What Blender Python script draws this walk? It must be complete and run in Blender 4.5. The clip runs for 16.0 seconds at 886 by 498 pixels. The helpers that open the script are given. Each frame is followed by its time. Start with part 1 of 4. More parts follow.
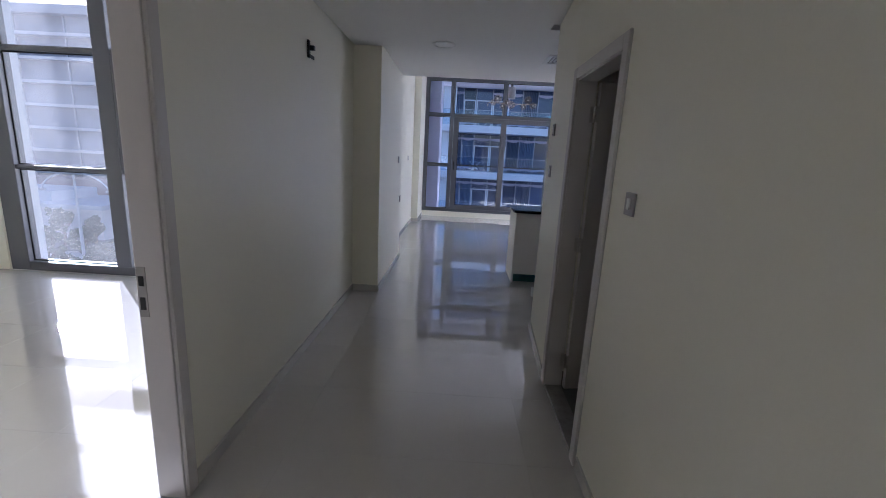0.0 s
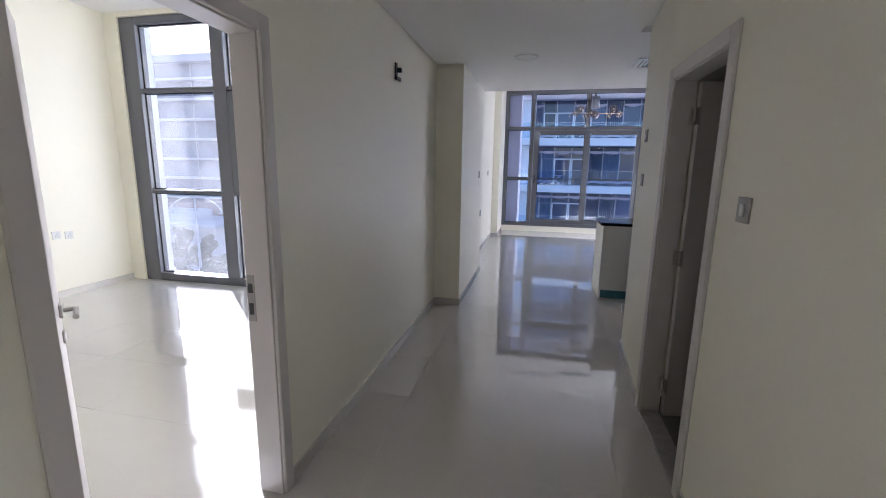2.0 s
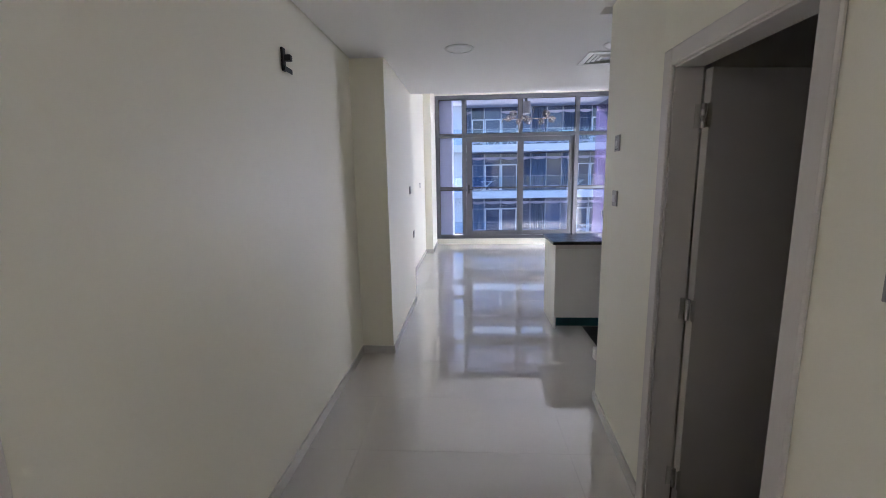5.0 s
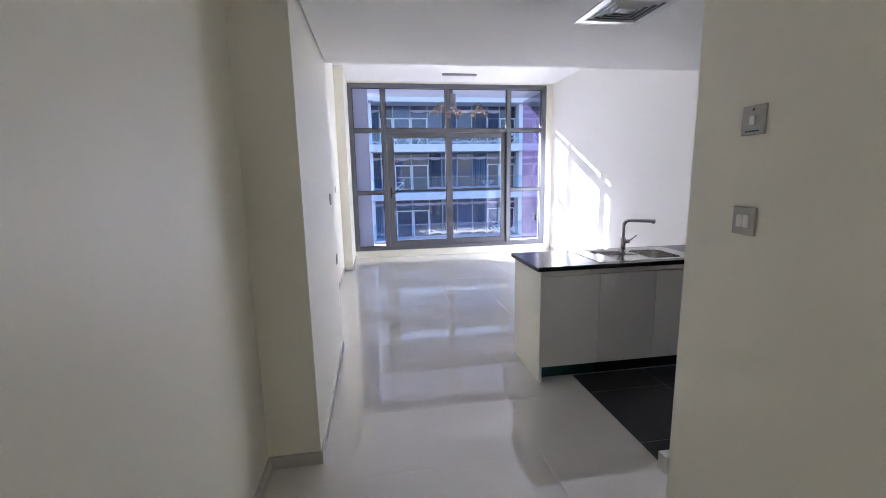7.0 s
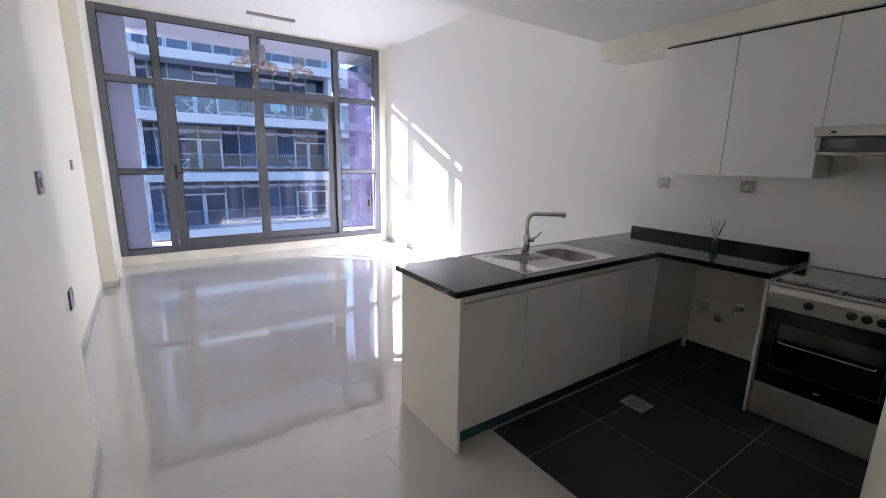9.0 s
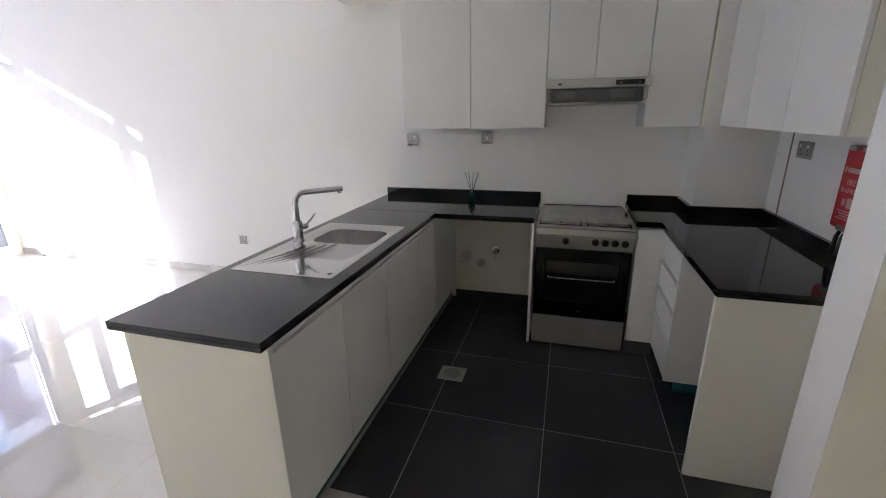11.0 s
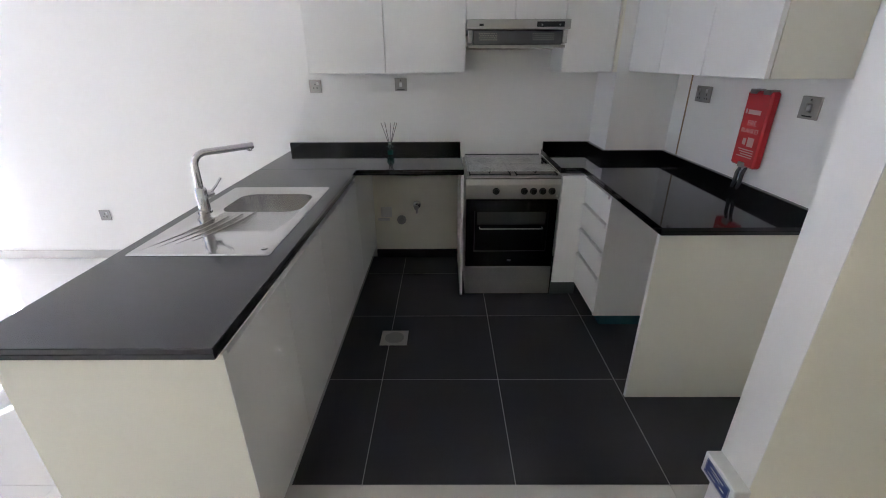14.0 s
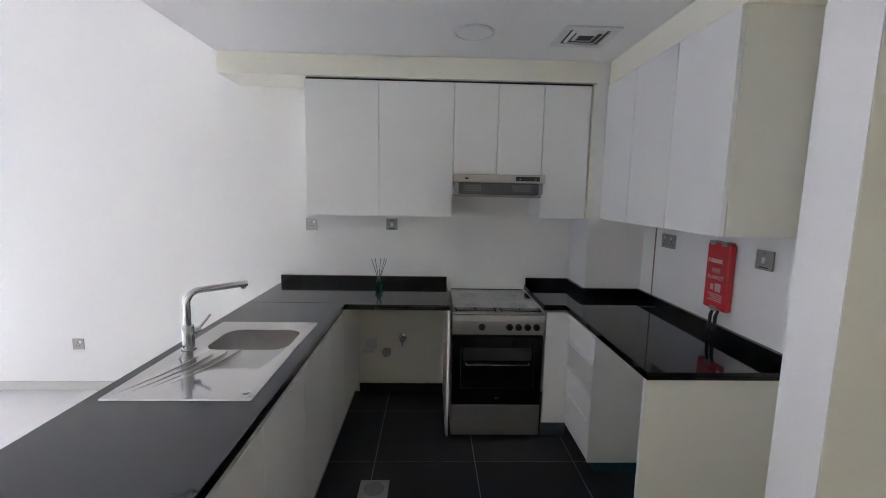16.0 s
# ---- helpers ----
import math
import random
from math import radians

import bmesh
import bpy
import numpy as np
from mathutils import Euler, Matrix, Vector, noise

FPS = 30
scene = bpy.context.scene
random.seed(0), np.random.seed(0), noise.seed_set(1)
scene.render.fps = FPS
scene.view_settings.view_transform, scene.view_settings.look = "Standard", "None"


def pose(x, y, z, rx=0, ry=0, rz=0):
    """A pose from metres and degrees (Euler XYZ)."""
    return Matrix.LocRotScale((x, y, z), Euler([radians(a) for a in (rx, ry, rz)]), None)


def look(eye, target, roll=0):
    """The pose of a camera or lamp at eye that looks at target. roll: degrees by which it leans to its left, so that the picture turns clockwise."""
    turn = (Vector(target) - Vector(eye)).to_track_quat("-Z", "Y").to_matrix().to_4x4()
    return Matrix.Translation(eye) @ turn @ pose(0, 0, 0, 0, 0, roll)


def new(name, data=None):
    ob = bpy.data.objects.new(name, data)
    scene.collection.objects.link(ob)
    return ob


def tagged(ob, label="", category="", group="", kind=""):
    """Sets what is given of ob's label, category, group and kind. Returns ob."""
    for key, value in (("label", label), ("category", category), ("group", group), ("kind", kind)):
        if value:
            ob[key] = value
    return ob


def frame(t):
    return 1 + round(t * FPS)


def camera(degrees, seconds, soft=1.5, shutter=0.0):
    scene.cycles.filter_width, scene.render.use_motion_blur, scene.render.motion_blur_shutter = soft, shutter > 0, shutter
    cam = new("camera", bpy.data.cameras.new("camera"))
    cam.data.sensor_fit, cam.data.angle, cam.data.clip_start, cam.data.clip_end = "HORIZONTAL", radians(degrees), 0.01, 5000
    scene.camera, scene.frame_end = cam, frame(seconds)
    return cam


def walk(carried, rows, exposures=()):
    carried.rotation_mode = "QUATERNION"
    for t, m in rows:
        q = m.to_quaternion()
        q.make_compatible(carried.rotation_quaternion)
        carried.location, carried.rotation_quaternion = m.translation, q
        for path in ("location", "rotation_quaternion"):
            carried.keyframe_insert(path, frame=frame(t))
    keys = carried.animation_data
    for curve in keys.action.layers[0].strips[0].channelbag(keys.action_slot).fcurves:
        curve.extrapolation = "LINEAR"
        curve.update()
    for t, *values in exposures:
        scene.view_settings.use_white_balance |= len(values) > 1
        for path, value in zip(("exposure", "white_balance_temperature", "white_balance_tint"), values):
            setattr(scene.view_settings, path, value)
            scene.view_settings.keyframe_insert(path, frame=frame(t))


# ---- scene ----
cam = camera(92.4, 16.0, soft=0.95)
PATH = [
    (0, (0.376, -2.306, 1.488), (0.325, -0.353, 1.058), 3.0),
    (0.5, (0.425, -2.257, 1.459), (0.079, -0.329, 1.054), 5.5),
    (1, (0.426, -2.265, 1.442), (-0.144, -0.394, 1.024), 5.3),
    (1.5, (0.4, -2.267, 1.445), (-0.209, -0.406, 1.037), 2.7),
    (2, (0.345, -2.3, 1.465), (-0.074, -0.38, 1.095), 0.9),
    (2.5, (0.298, -2.325, 1.461), (-0.02, -0.383, 1.103), 0.2),
    (3, (0.28, -2.332, 1.459), (0.004, -0.382, 1.109), 0.3),
    (3.5, (0.273, -2.281, 1.45), (0.043, -0.326, 1.1), -0.2),
    (4, (0.274, -2.082, 1.463), (0.084, -0.121, 1.119), -0.3),
    (4.2, (0.272, -1.964, 1.487), (0.095, -0.001, 1.144), -0.3),
    (6.3, (0.009, -0.6, 1.573), (0.121, 1.37, 1.243), -1.4),
    (6.5, (-0.047, -0.475, 1.575), (0.143, 1.488, 1.243), -0.7),
    (7, (-0.073, -0.116, 1.569), (0.233, 1.831, 1.229), -1.1),
    (7.5, (-0.083, 0.259, 1.558), (0.377, 2.172, 1.203), 0.0),
    (8, (-0.126, 0.618, 1.532), (0.662, 2.423, 1.181), 1.4),
    (8.5, (-0.116, 0.908, 1.523), (0.788, 2.654, 1.159), -0.2),
    (9, (-0.082, 1.207, 1.522), (1.029, 2.816, 1.103), 1.1),
    (9.5, (-0.095, 1.461, 1.538), (1.395, 2.706, 1.058), -0.1),
    (9.7, (-0.083, 1.542, 1.538), (1.499, 2.663, 1.044), -0.5),
    (11.8, (0.27, 2.076, 1.536), (2.131, 2.409, 0.884), -0.2),
    (12, (0.278, 2.109, 1.537), (2.143, 2.405, 0.878), 0.0),
    (12.5, (0.269, 2.183, 1.544), (2.14, 2.346, 0.858), -0.4),
    (13, (0.261, 2.211, 1.528), (2.124, 2.283, 0.805), 0.0),
    (13.5, (0.263, 2.221, 1.517), (2.106, 2.266, 0.741), -0.2),
    (14, (0.259, 2.218, 1.513), (2.087, 2.227, 0.702), -0.3),
    (14.5, (0.252, 2.218, 1.523), (2.08, 2.199, 0.711), 0.1),
    (15, (0.247, 2.223, 1.561), (2.15, 2.183, 0.948), 0.5),
    (15.5, (0.24, 2.233, 1.59), (2.198, 2.179, 1.183), 0.8),
    (16, (0.232, 2.237, 1.599), (2.214, 2.174, 1.341), 1.1),
]
walk(cam, [(t, look(eye, target, roll)) for t, eye, target, roll in PATH],
     exposures=[(0.0, 2.7, 5550, 14), (0.6, 3.05, 5620, 12.5), (1.5, 3.25, 5780, 13), (4.2, 3.4, 5830, 13), (6.3, 3.9, 6020, 14), (7.3, 3.48, 5900, 13), (8.5, 3.3, 6000, 14), (9.7, 3.66, 6400, 14), (12.0, 4.0, 6060, 11), (14.5, 4.32, 6030, 11), (16.0, 4.08, 5980, 11)])

# ---------------- light ----------------
scene.cycles.max_bounces = 16
scene.cycles.diffuse_bounces = 10
scene.cycles.transparent_max_bounces = 16
SUN_WAY = Vector((1.0, -0.98, -0.48)).normalized()
world = bpy.data.worlds.new("world")
scene.world = world
world.use_nodes = True
wn = world.node_tree
sky = wn.nodes.new("ShaderNodeTexSky")
sky.sky_type = "NISHITA"
sky.sun_disc = False
sky.sun_elevation = math.asin(-SUN_WAY.z)
sky.sun_rotation = math.atan2(-SUN_WAY.x, -SUN_WAY.y)
sky.dust_density = 1.0
wn.links.new(sky.outputs[0], wn.nodes["Background"].inputs[0])
wn.nodes["Background"].inputs[1].default_value = 0.055
sun = new("sun", bpy.data.lights.new("sun", "SUN"))
sun.data.energy = 5.0
sun.data.angle = radians(0.6)
sun.data.color = (1.0, 0.96, 0.91)
sun.matrix_world = look((-20, 28, 14), Vector((-20, 28, 14)) + SUN_WAY)


# ---------------- materials ----------------
def surf(name, color, rough=0.5, metal=0.0, spec=0.5, tone=(3.0, 0.04), fine=(60.0, 0.03), bump=(200.0, 0.02),
         rand=0.0, rough_var=0.05, coat=0.0, stretch=(1, 1, 1)):
    """A painted, stone or metal surface: broad tone, fine grain, uneven gloss and fine relief."""
    m = bpy.data.materials.new(name)
    m.use_nodes = True
    nt = m.node_tree
    b = nt.nodes["Principled BSDF"]
    b.inputs["Metallic"].default_value = metal
    b.inputs["Specular IOR Level"].default_value = spec
    b.inputs["Coat Weight"].default_value = coat
    b.inputs["Coat Roughness"].default_value = 0.01
    geo = nt.nodes.new("ShaderNodeNewGeometry")
    mp = nt.nodes.new("ShaderNodeMapping")
    mp.inputs["Scale"].default_value = stretch
    nt.links.new(geo.outputs["Position"], mp.inputs["Vector"])

    def grain(scale, detail):
        n = nt.nodes.new("ShaderNodeTexNoise")
        n.inputs["Scale"].default_value = scale
        n.inputs["Detail"].default_value = detail
        nt.links.new(mp.outputs[0], n.inputs["Vector"])
        return n.outputs["Fac"]

    def maths(op, a, c):
        n = nt.nodes.new("ShaderNodeMath")
        n.operation = op
        for k, v in enumerate((a, c)):
            if isinstance(v, (int, float)):
                n.inputs[k].default_value = v
            else:
                nt.links.new(v, n.inputs[k])
        return n.outputs[0]

    big, small = grain(tone[0], 3), grain(fine[0], 4)
    val = maths("ADD", maths("MULTIPLY", maths("SUBTRACT", big, 0.5), tone[1] * 2), maths("MULTIPLY", maths("SUBTRACT", small, 0.5), fine[1] * 2))
    if rand:
        info = nt.nodes.new("ShaderNodeObjectInfo")
        val = maths("ADD", val, maths("MULTIPLY", maths("SUBTRACT", info.outputs["Random"], 0.5), rand))
    val = maths("ADD", val, 1.0)
    mul = nt.nodes.new("ShaderNodeVectorMath")
    mul.operation = "SCALE"
    mul.inputs[0].default_value = color
    nt.links.new(val, mul.inputs["Scale"])
    nt.links.new(mul.outputs[0], b.inputs["Base Color"])
    nt.links.new(maths("ADD", maths("MULTIPLY", maths("SUBTRACT", big, 0.5), rough_var * 2), rough), b.inputs["Roughness"])
    if bump[1]:
        bp = nt.nodes.new("ShaderNodeBump")
        bp.inputs["Strength"].default_value = bump[1]
        bp.inputs["Distance"].default_value = 0.02
        nt.links.new(grain(bump[0], 2), bp.inputs["Height"])
        nt.links.new(bp.outputs[0], b.inputs["Normal"])
    return m


def clear(name, tint, rough=0.0, face=0.04, edge=0.6, veil=0.0):
    """Thin pane: lets light straight through with a tint and mirrors a little, more so at a flat angle."""
    m = bpy.data.materials.new(name)
    m.use_nodes = True
    nt = m.node_tree
    nt.nodes.remove(nt.nodes["Principled BSDF"])
    out = nt.nodes["Material Output"]
    tr, gl, mx = nt.nodes.new("ShaderNodeBsdfTransparent"), nt.nodes.new("ShaderNodeBsdfGlossy"), nt.nodes.new("ShaderNodeMixShader")
    lw = nt.nodes.new("ShaderNodeLayerWeight")
    lw.inputs["Blend"].default_value = 0.5
    pw, sc = nt.nodes.new("ShaderNodeMath"), nt.nodes.new("ShaderNodeMath")
    pw.operation, sc.operation = "POWER", "MULTIPLY_ADD"
    pw.inputs[1].default_value = 4.0
    sc.inputs[1].default_value, sc.inputs[2].default_value = edge, face
    nt.links.new(lw.outputs["Facing"], pw.inputs[0])
    nt.links.new(pw.outputs[0], sc.inputs[0])
    tr.inputs[0].default_value = (*tint, 1)
    gl.inputs["Roughness"].default_value = rough
    nt.links.new(sc.outputs[0], mx.inputs[0])
    nt.links.new(tr.outputs[0], mx.inputs[1])
    nt.links.new(gl.outputs[0], mx.inputs[2])
    nt.links.new(mx.outputs[0], out.inputs[0])
    if veil:
        # a thin pale film, lit by the sun, that imitates haze outdoors
        film, over = nt.nodes.new("ShaderNodeBsdfTranslucent"), nt.nodes.new("ShaderNodeMixShader")
        film.inputs[0].default_value = (0.75, 0.76, 0.86, 1)
        spots = nt.nodes.new("ShaderNodeTexNoise")
        spots.inputs["Scale"].default_value = 2.5
        amount = nt.nodes.new("ShaderNodeMath")
        amount.operation = "MULTIPLY"
        amount.inputs[1].default_value = veil * 2
        nt.links.new(spots.outputs["Fac"], amount.inputs[0])
        nt.links.new(amount.outputs[0], over.inputs[0])
        nt.links.new(mx.outputs[0], over.inputs[1])
        nt.links.new(film.outputs[0], over.inputs[2])
        nt.links.new(over.outputs[0], out.inputs[0])
    return m


WALL = surf("cream wall paint", (0.875, 0.85, 0.735), 0.45, tone=(0.8, 0.012), fine=(25, 0.01), bump=(90, 0.03), rough_var=0.015)
WHITEWALL = surf("white wall paint", (0.86, 0.85, 0.822), 0.42, tone=(0.8, 0.012), fine=(25, 0.01), bump=(90, 0.03), rough_var=0.015)
CEIL = surf("ceiling paint", (0.86, 0.855, 0.84), 0.7, tone=(0.7, 0.015), fine=(40, 0.01), bump=(120, 0.02))
TILE = surf("polished porcelain tile", (0.60, 0.578, 0.545), 0.005, spec=1.0, coat=0.7, tone=(1.6, 0.03), fine=(9, 0.025), bump=(1.6, 0.004), rand=0.008, rough_var=0.002)
GROUT = surf("pale grout", (0.60, 0.58, 0.55), 0.8)
SKIRT = surf("tile skirting", (0.62, 0.60, 0.565), 0.14, tone=(2.5, 0.05), bump=(8, 0.0))
DTILE = surf("charcoal matt tile", (0.029, 0.0295, 0.034), 0.46, spec=0.35, tone=(2.2, 0.12), fine=(45, 0.12), bump=(130, 0.05), rand=0.15)
DGROUT = surf("grey grout", (0.42, 0.41, 0.40), 0.8)
LAC = surf("white cabinet lacquer", (0.85, 0.842, 0.815), 0.30, tone=(0.5, 0.006), fine=(70, 0.006), bump=(40, 0.0), rough_var=0.01)
CREAM = surf("cream carcass laminate", (0.84, 0.82, 0.72), 0.34, tone=(0.6, 0.008), fine=(70, 0.008), bump=(40, 0.0), rough_var=0.01)
GRAN = surf("black granite", (0.008, 0.008, 0.009), 0.06, spec=0.4, tone=(7, 0.2), fine=(420, 0.4), bump=(0.9, 0.0), rough_var=0.03)
MATGRAN = surf("honed black granite", (0.026, 0.026, 0.030), 0.17, spec=0.5, tone=(5, 0.08), fine=(160, 0.10), bump=(300, 0.0), rough_var=0.03)
ALU = surf("grey coated aluminium", (0.145, 0.15, 0.168), 0.42, metal=0.35, tone=(4, 0.05), fine=(150, 0.04))
GASKET = surf("black rubber gasket", (0.015, 0.015, 0.016), 0.6)
STEEL = surf("brushed steel", (0.56, 0.54, 0.51), 0.34, metal=0.85, tone=(3, 0.06), fine=(70, 0.12), bump=(90, 0.03), stretch=(40, 1, 1))
STEELY = surf("brushed steel hood", (0.52, 0.50, 0.47), 0.34, metal=0.85, tone=(3, 0.06), fine=(50, 0.12), bump=(90, 0.03), stretch=(1, 1, 30))
SINKST = surf("polished sink steel", (0.56, 0.55, 0.545), 0.10, metal=1.0, tone=(6, 0.03), fine=(60, 0.05), bump=(60, 0.0), rough_var=0.03)
BOWLST = surf("brushed bowl steel", (0.66, 0.645, 0.63), 0.2, metal=0.95, tone=(6, 0.05), fine=(60, 0.08), bump=(60, 0.02), rough_var=0.04, stretch=(1, 1, 12))
DARKST = surf("dark steel mesh", (0.11, 0.115, 0.12), 0.35, metal=0.6, fine=(120, 0.1))
CHROME = surf("chrome", (0.62, 0.62, 0.635), 0.13, metal=1.0, tone=(8, 0.02), bump=(50, 0.0), rough_var=0.01)
NICKEL = surf("satin nickel", (0.37, 0.355, 0.333), 0.36, metal=0.7, tone=(8, 0.05))
BLACKGL = surf("black oven glass", (0.003, 0.003, 0.0035), 0.06, spec=0.25, bump=(1, 0.0), rough_var=0.01)
BLACKP = surf("black plastic", (0.014, 0.014, 0.014), 0.35)
IRON = surf("black enamelled iron", (0.02, 0.02, 0.02), 0.5, fine=(200, 0.2))
WPLAST = surf("white plastic", (0.72, 0.72, 0.70), 0.3)
GREYP = surf("grey plastic", (0.36, 0.34, 0.33), 0.45)
RED = surf("red plastic", (0.52, 0.02, 0.03), 0.33, tone=(6, 0.06))
TEAL = surf("teal protective film on metal", (0.05, 0.17, 0.20), 0.2, metal=0.3, tone=(12, 0.25))
BLUE = surf("blue label", (0.015, 0.04, 0.20), 0.35)
DOORP = surf("white door laminate", (0.60, 0.565, 0.535), 0.35, tone=(1, 0.02), fine=(80, 0.015), bump=(60, 0.01))
FRAMEP = surf("white door frame laminate", (0.64, 0.605, 0.58), 0.38, tone=(1, 0.02), fine=(80, 0.015), bump=(60, 0.01))
MARBLE = surf("grey marble threshold", (0.34, 0.33, 0.31), 0.25, tone=(14, 0.35), fine=(60, 0.15))
BRONZE = surf("aged brass strip", (0.30, 0.22, 0.13), 0.4, metal=0.6)
CHAMP = surf("champagne metal", (0.50, 0.43, 0.39), 0.25, metal=0.9)
LILAC = surf("lilac-grey render", (0.74, 0.76, 0.86), 0.7, tone=(0.8, 0.06), fine=(30, 0.05), bump=(120, 0.1))
MAUVE = surf("polished mauve panel", (0.025, 0.020, 0.045), 0.03, spec=1.0, coat=1.0, tone=(0.8, 0.04), fine=(20, 0.02), bump=(1, 0.0), rough_var=0.01)
SLABW = surf("white exterior render", (0.52, 0.545, 0.61), 0.7, tone=(0.4, 0.05), fine=(12, 0.04), bump=(60, 0.1))
BALC = surf("balcony floor tile", (0.48, 0.45, 0.41), 0.4, tone=(2, 0.08), fine=(30, 0.06))
DARKRM = surf("dark bathroom tile", (0.11, 0.107, 0.103), 0.3, tone=(2, 0.1))
FGLASS = surf("facade glazing", (0.035, 0.05, 0.10), 0.05, spec=0.4, tone=(0.35, 0.5), fine=(2.0, 0.3), rand=0.9, bump=(0.7, 0.02), rough_var=0.02)
CURT = surf("grey-blue curtain", (0.075, 0.11, 0.19), 0.8, tone=(0.5, 0.25), fine=(9, 0.4), rand=0.8, stretch=(1, 1, 0.05))
# colours the valances and the painted reflections low on the facade glass
SCALLOP = surf("pale mauve valance and reflection", (0.36, 0.34, 0.45), 0.85, tone=(1.5, 0.12), fine=(25, 0.1), rand=0.2)
FMULL = surf("facade mullion", (0.28, 0.29, 0.35), 0.45, metal=0.2)
CONC = surf("facade concrete", (0.10, 0.105, 0.155), 0.8, tone=(0.3, 0.12), fine=(5, 0.06))
# distant colours with the air's haze mixed in: paler and closer in tone
HAZE = surf("haze-paled far render", (0.50, 0.475, 0.51), 0.8, tone=(0.05, 0.1), fine=(0.7, 0.05), bump=(1, 0.0))
HAZED = surf("haze-paled far glazing band", (0.33, 0.32, 0.37), 0.5, tone=(0.06, 0.25), fine=(0.5, 0.3), bump=(1, 0.0))
HAZEW = surf("haze-paled far slab edge", (0.64, 0.62, 0.645), 0.8, tone=(0.05, 0.08), bump=(1, 0.0))
ASPH = surf("asphalt", (0.07, 0.07, 0.075), 0.85, tone=(0.08, 0.2), fine=(2, 0.2))
SAND = surf("pale paving", (0.12, 0.123, 0.13), 0.85, tone=(0.1, 0.15), fine=(1.5, 0.15))
LEAF = surf("foliage", (0.11, 0.14, 0.10), 0.7, tone=(1.2, 0.4), fine=(14, 0.4))
PINK = surf("pinkish render", (0.36, 0.27, 0.27), 0.8, tone=(0.1, 0.1), bump=(1, 0.0))
BARK = surf("bark", (0.13, 0.10, 0.08), 0.85, tone=(4, 0.2), fine=(40, 0.3))
# the added pale film whitens the view as haze would
TINTED = clear("tinted bedroom glass", (0.51, 0.525, 0.605), face=0.025, edge=0.4, veil=0.055)
PANE = clear("window glass", (0.81, 0.84, 0.99), face=0.025, edge=0.4)
RAILG = clear("balcony glass", (0.93, 0.96, 0.985), face=0.03)
BALUS = clear("pale blue balustrade glass", (0.82, 0.90, 0.97), face=0.035, edge=0.3)
GLOBE = clear("pale amber globe glass", (0.84, 0.76, 0.72), face=0.10, edge=0.8)
BOTTLE = clear("green tinted bottle glass", (0.45, 0.72, 0.66), face=0.05)
CARW = surf("white car paint", (0.7, 0.7, 0.7), 0.2)
CARG = surf("grey car paint", (0.2, 0.21, 0.23), 0.2)


# ---------------- building blocks ----------------
def box(bm, x0, y0, z0, x1, y1, z1, bevel=0.0, seg=1):
    vs = [bm.verts.new((x, y, z)) for x in (x0, x1) for y in (y0, y1) for z in (z0, z1)]
    fs = [bm.faces.new([vs[i] for i in q]) for q in ((0, 1, 3, 2), (4, 6, 7, 5), (0, 4, 5, 1), (2, 3, 7, 6), (0, 2, 6, 4), (1, 5, 7, 3))]
    if bevel:
        es = {e for f in fs for e in f.edges}
        bmesh.ops.bevel(bm, geom=list(es), offset=bevel, segments=seg, affect="EDGES", profile=0.5, clamp_overlap=True)
    return bm


def boxes(*rows, bevel=0.0):
    bm = bmesh.new()
    for r in rows:
        box(bm, *r, bevel=bevel)
    return bm


def loft(bm, loops, cap0=True, cap1=True):
    rings = [[bm.verts.new(p) for p in loop] for loop in loops]
    n = len(rings[0])
    for a, b in zip(rings, rings[1:]):
        for i in range(n):
            bm.faces.new((a[i], a[(i + 1) % n], b[(i + 1) % n], b[i]))
    if cap0:
        bm.faces.new(rings[0][::-1])
    if cap1:
        bm.faces.new(rings[-1])
    return bm


def ring(c, r, n, axis="z", h=0.0):
    out = []
    for i in range(n):
        a = 2 * math.pi * i / n
        u, v = r * math.cos(a), r * math.sin(a)
        out.append({"z": (c[0] + u, c[1] + v, c[2] + h), "x": (c[0] + h, c[1] + u, c[2] + v), "y": (c[0] + u, c[1] + h, c[2] + v)}[axis])
    return out


def lathe(bm, c, prof, n=24, axis="z"):
    """prof: rows of (radius, height along the axis)."""
    return loft(bm, [ring(c, max(r, 0.0004), n, axis, h) for r, h in prof])


def rrect(cx, cy, w, h, r, z, n=5):
    pts = []
    for sx, sy, a0 in ((1, 1, 0), (-1, 1, 90), (-1, -1, 180), (1, -1, 270)):
        for i in range(n + 1):
            a = radians(a0 + 90 * i / n)
            pts.append((cx + sx * (w / 2 - r) + r * math.cos(a), cy + sy * (h / 2 - r) + r * math.sin(a), z))
    return pts


def tube(bm, pts, r, n=12):
    pts = [Vector(p) for p in pts]
    loops = []
    side = None
    for i, p in enumerate(pts):
        d = (pts[min(i + 1, len(pts) - 1)] - pts[max(i - 1, 0)]).normalized()
        if side is None:
            side = d.orthogonal().normalized()
        side = (side - d * side.dot(d)).normalized()
        up = d.cross(side)
        rr = r[i] if isinstance(r, (list, tuple)) else r
        loops.append([p + rr * (math.cos(2 * math.pi * k / n) * side + math.sin(2 * math.pi * k / n) * up) for k in range(n)])
    return loft(bm, loops)


def mesh_ob(name, bm, material, smooth=False):
    bmesh.ops.recalc_face_normals(bm, faces=bm.faces)
    me = bpy.data.meshes.new(name)
    bm.to_mesh(me)
    bm.free()
    me.materials.append(material)
    if smooth:
        me.shade_smooth()
        me.set_sharp_from_angle(angle=radians(35))
    return new(name, me)


def struct(name, bm, material, label=""):
    return tagged(mesh_ob(name, bm, material), label=label, category=name.split("_")[0], kind="structure")


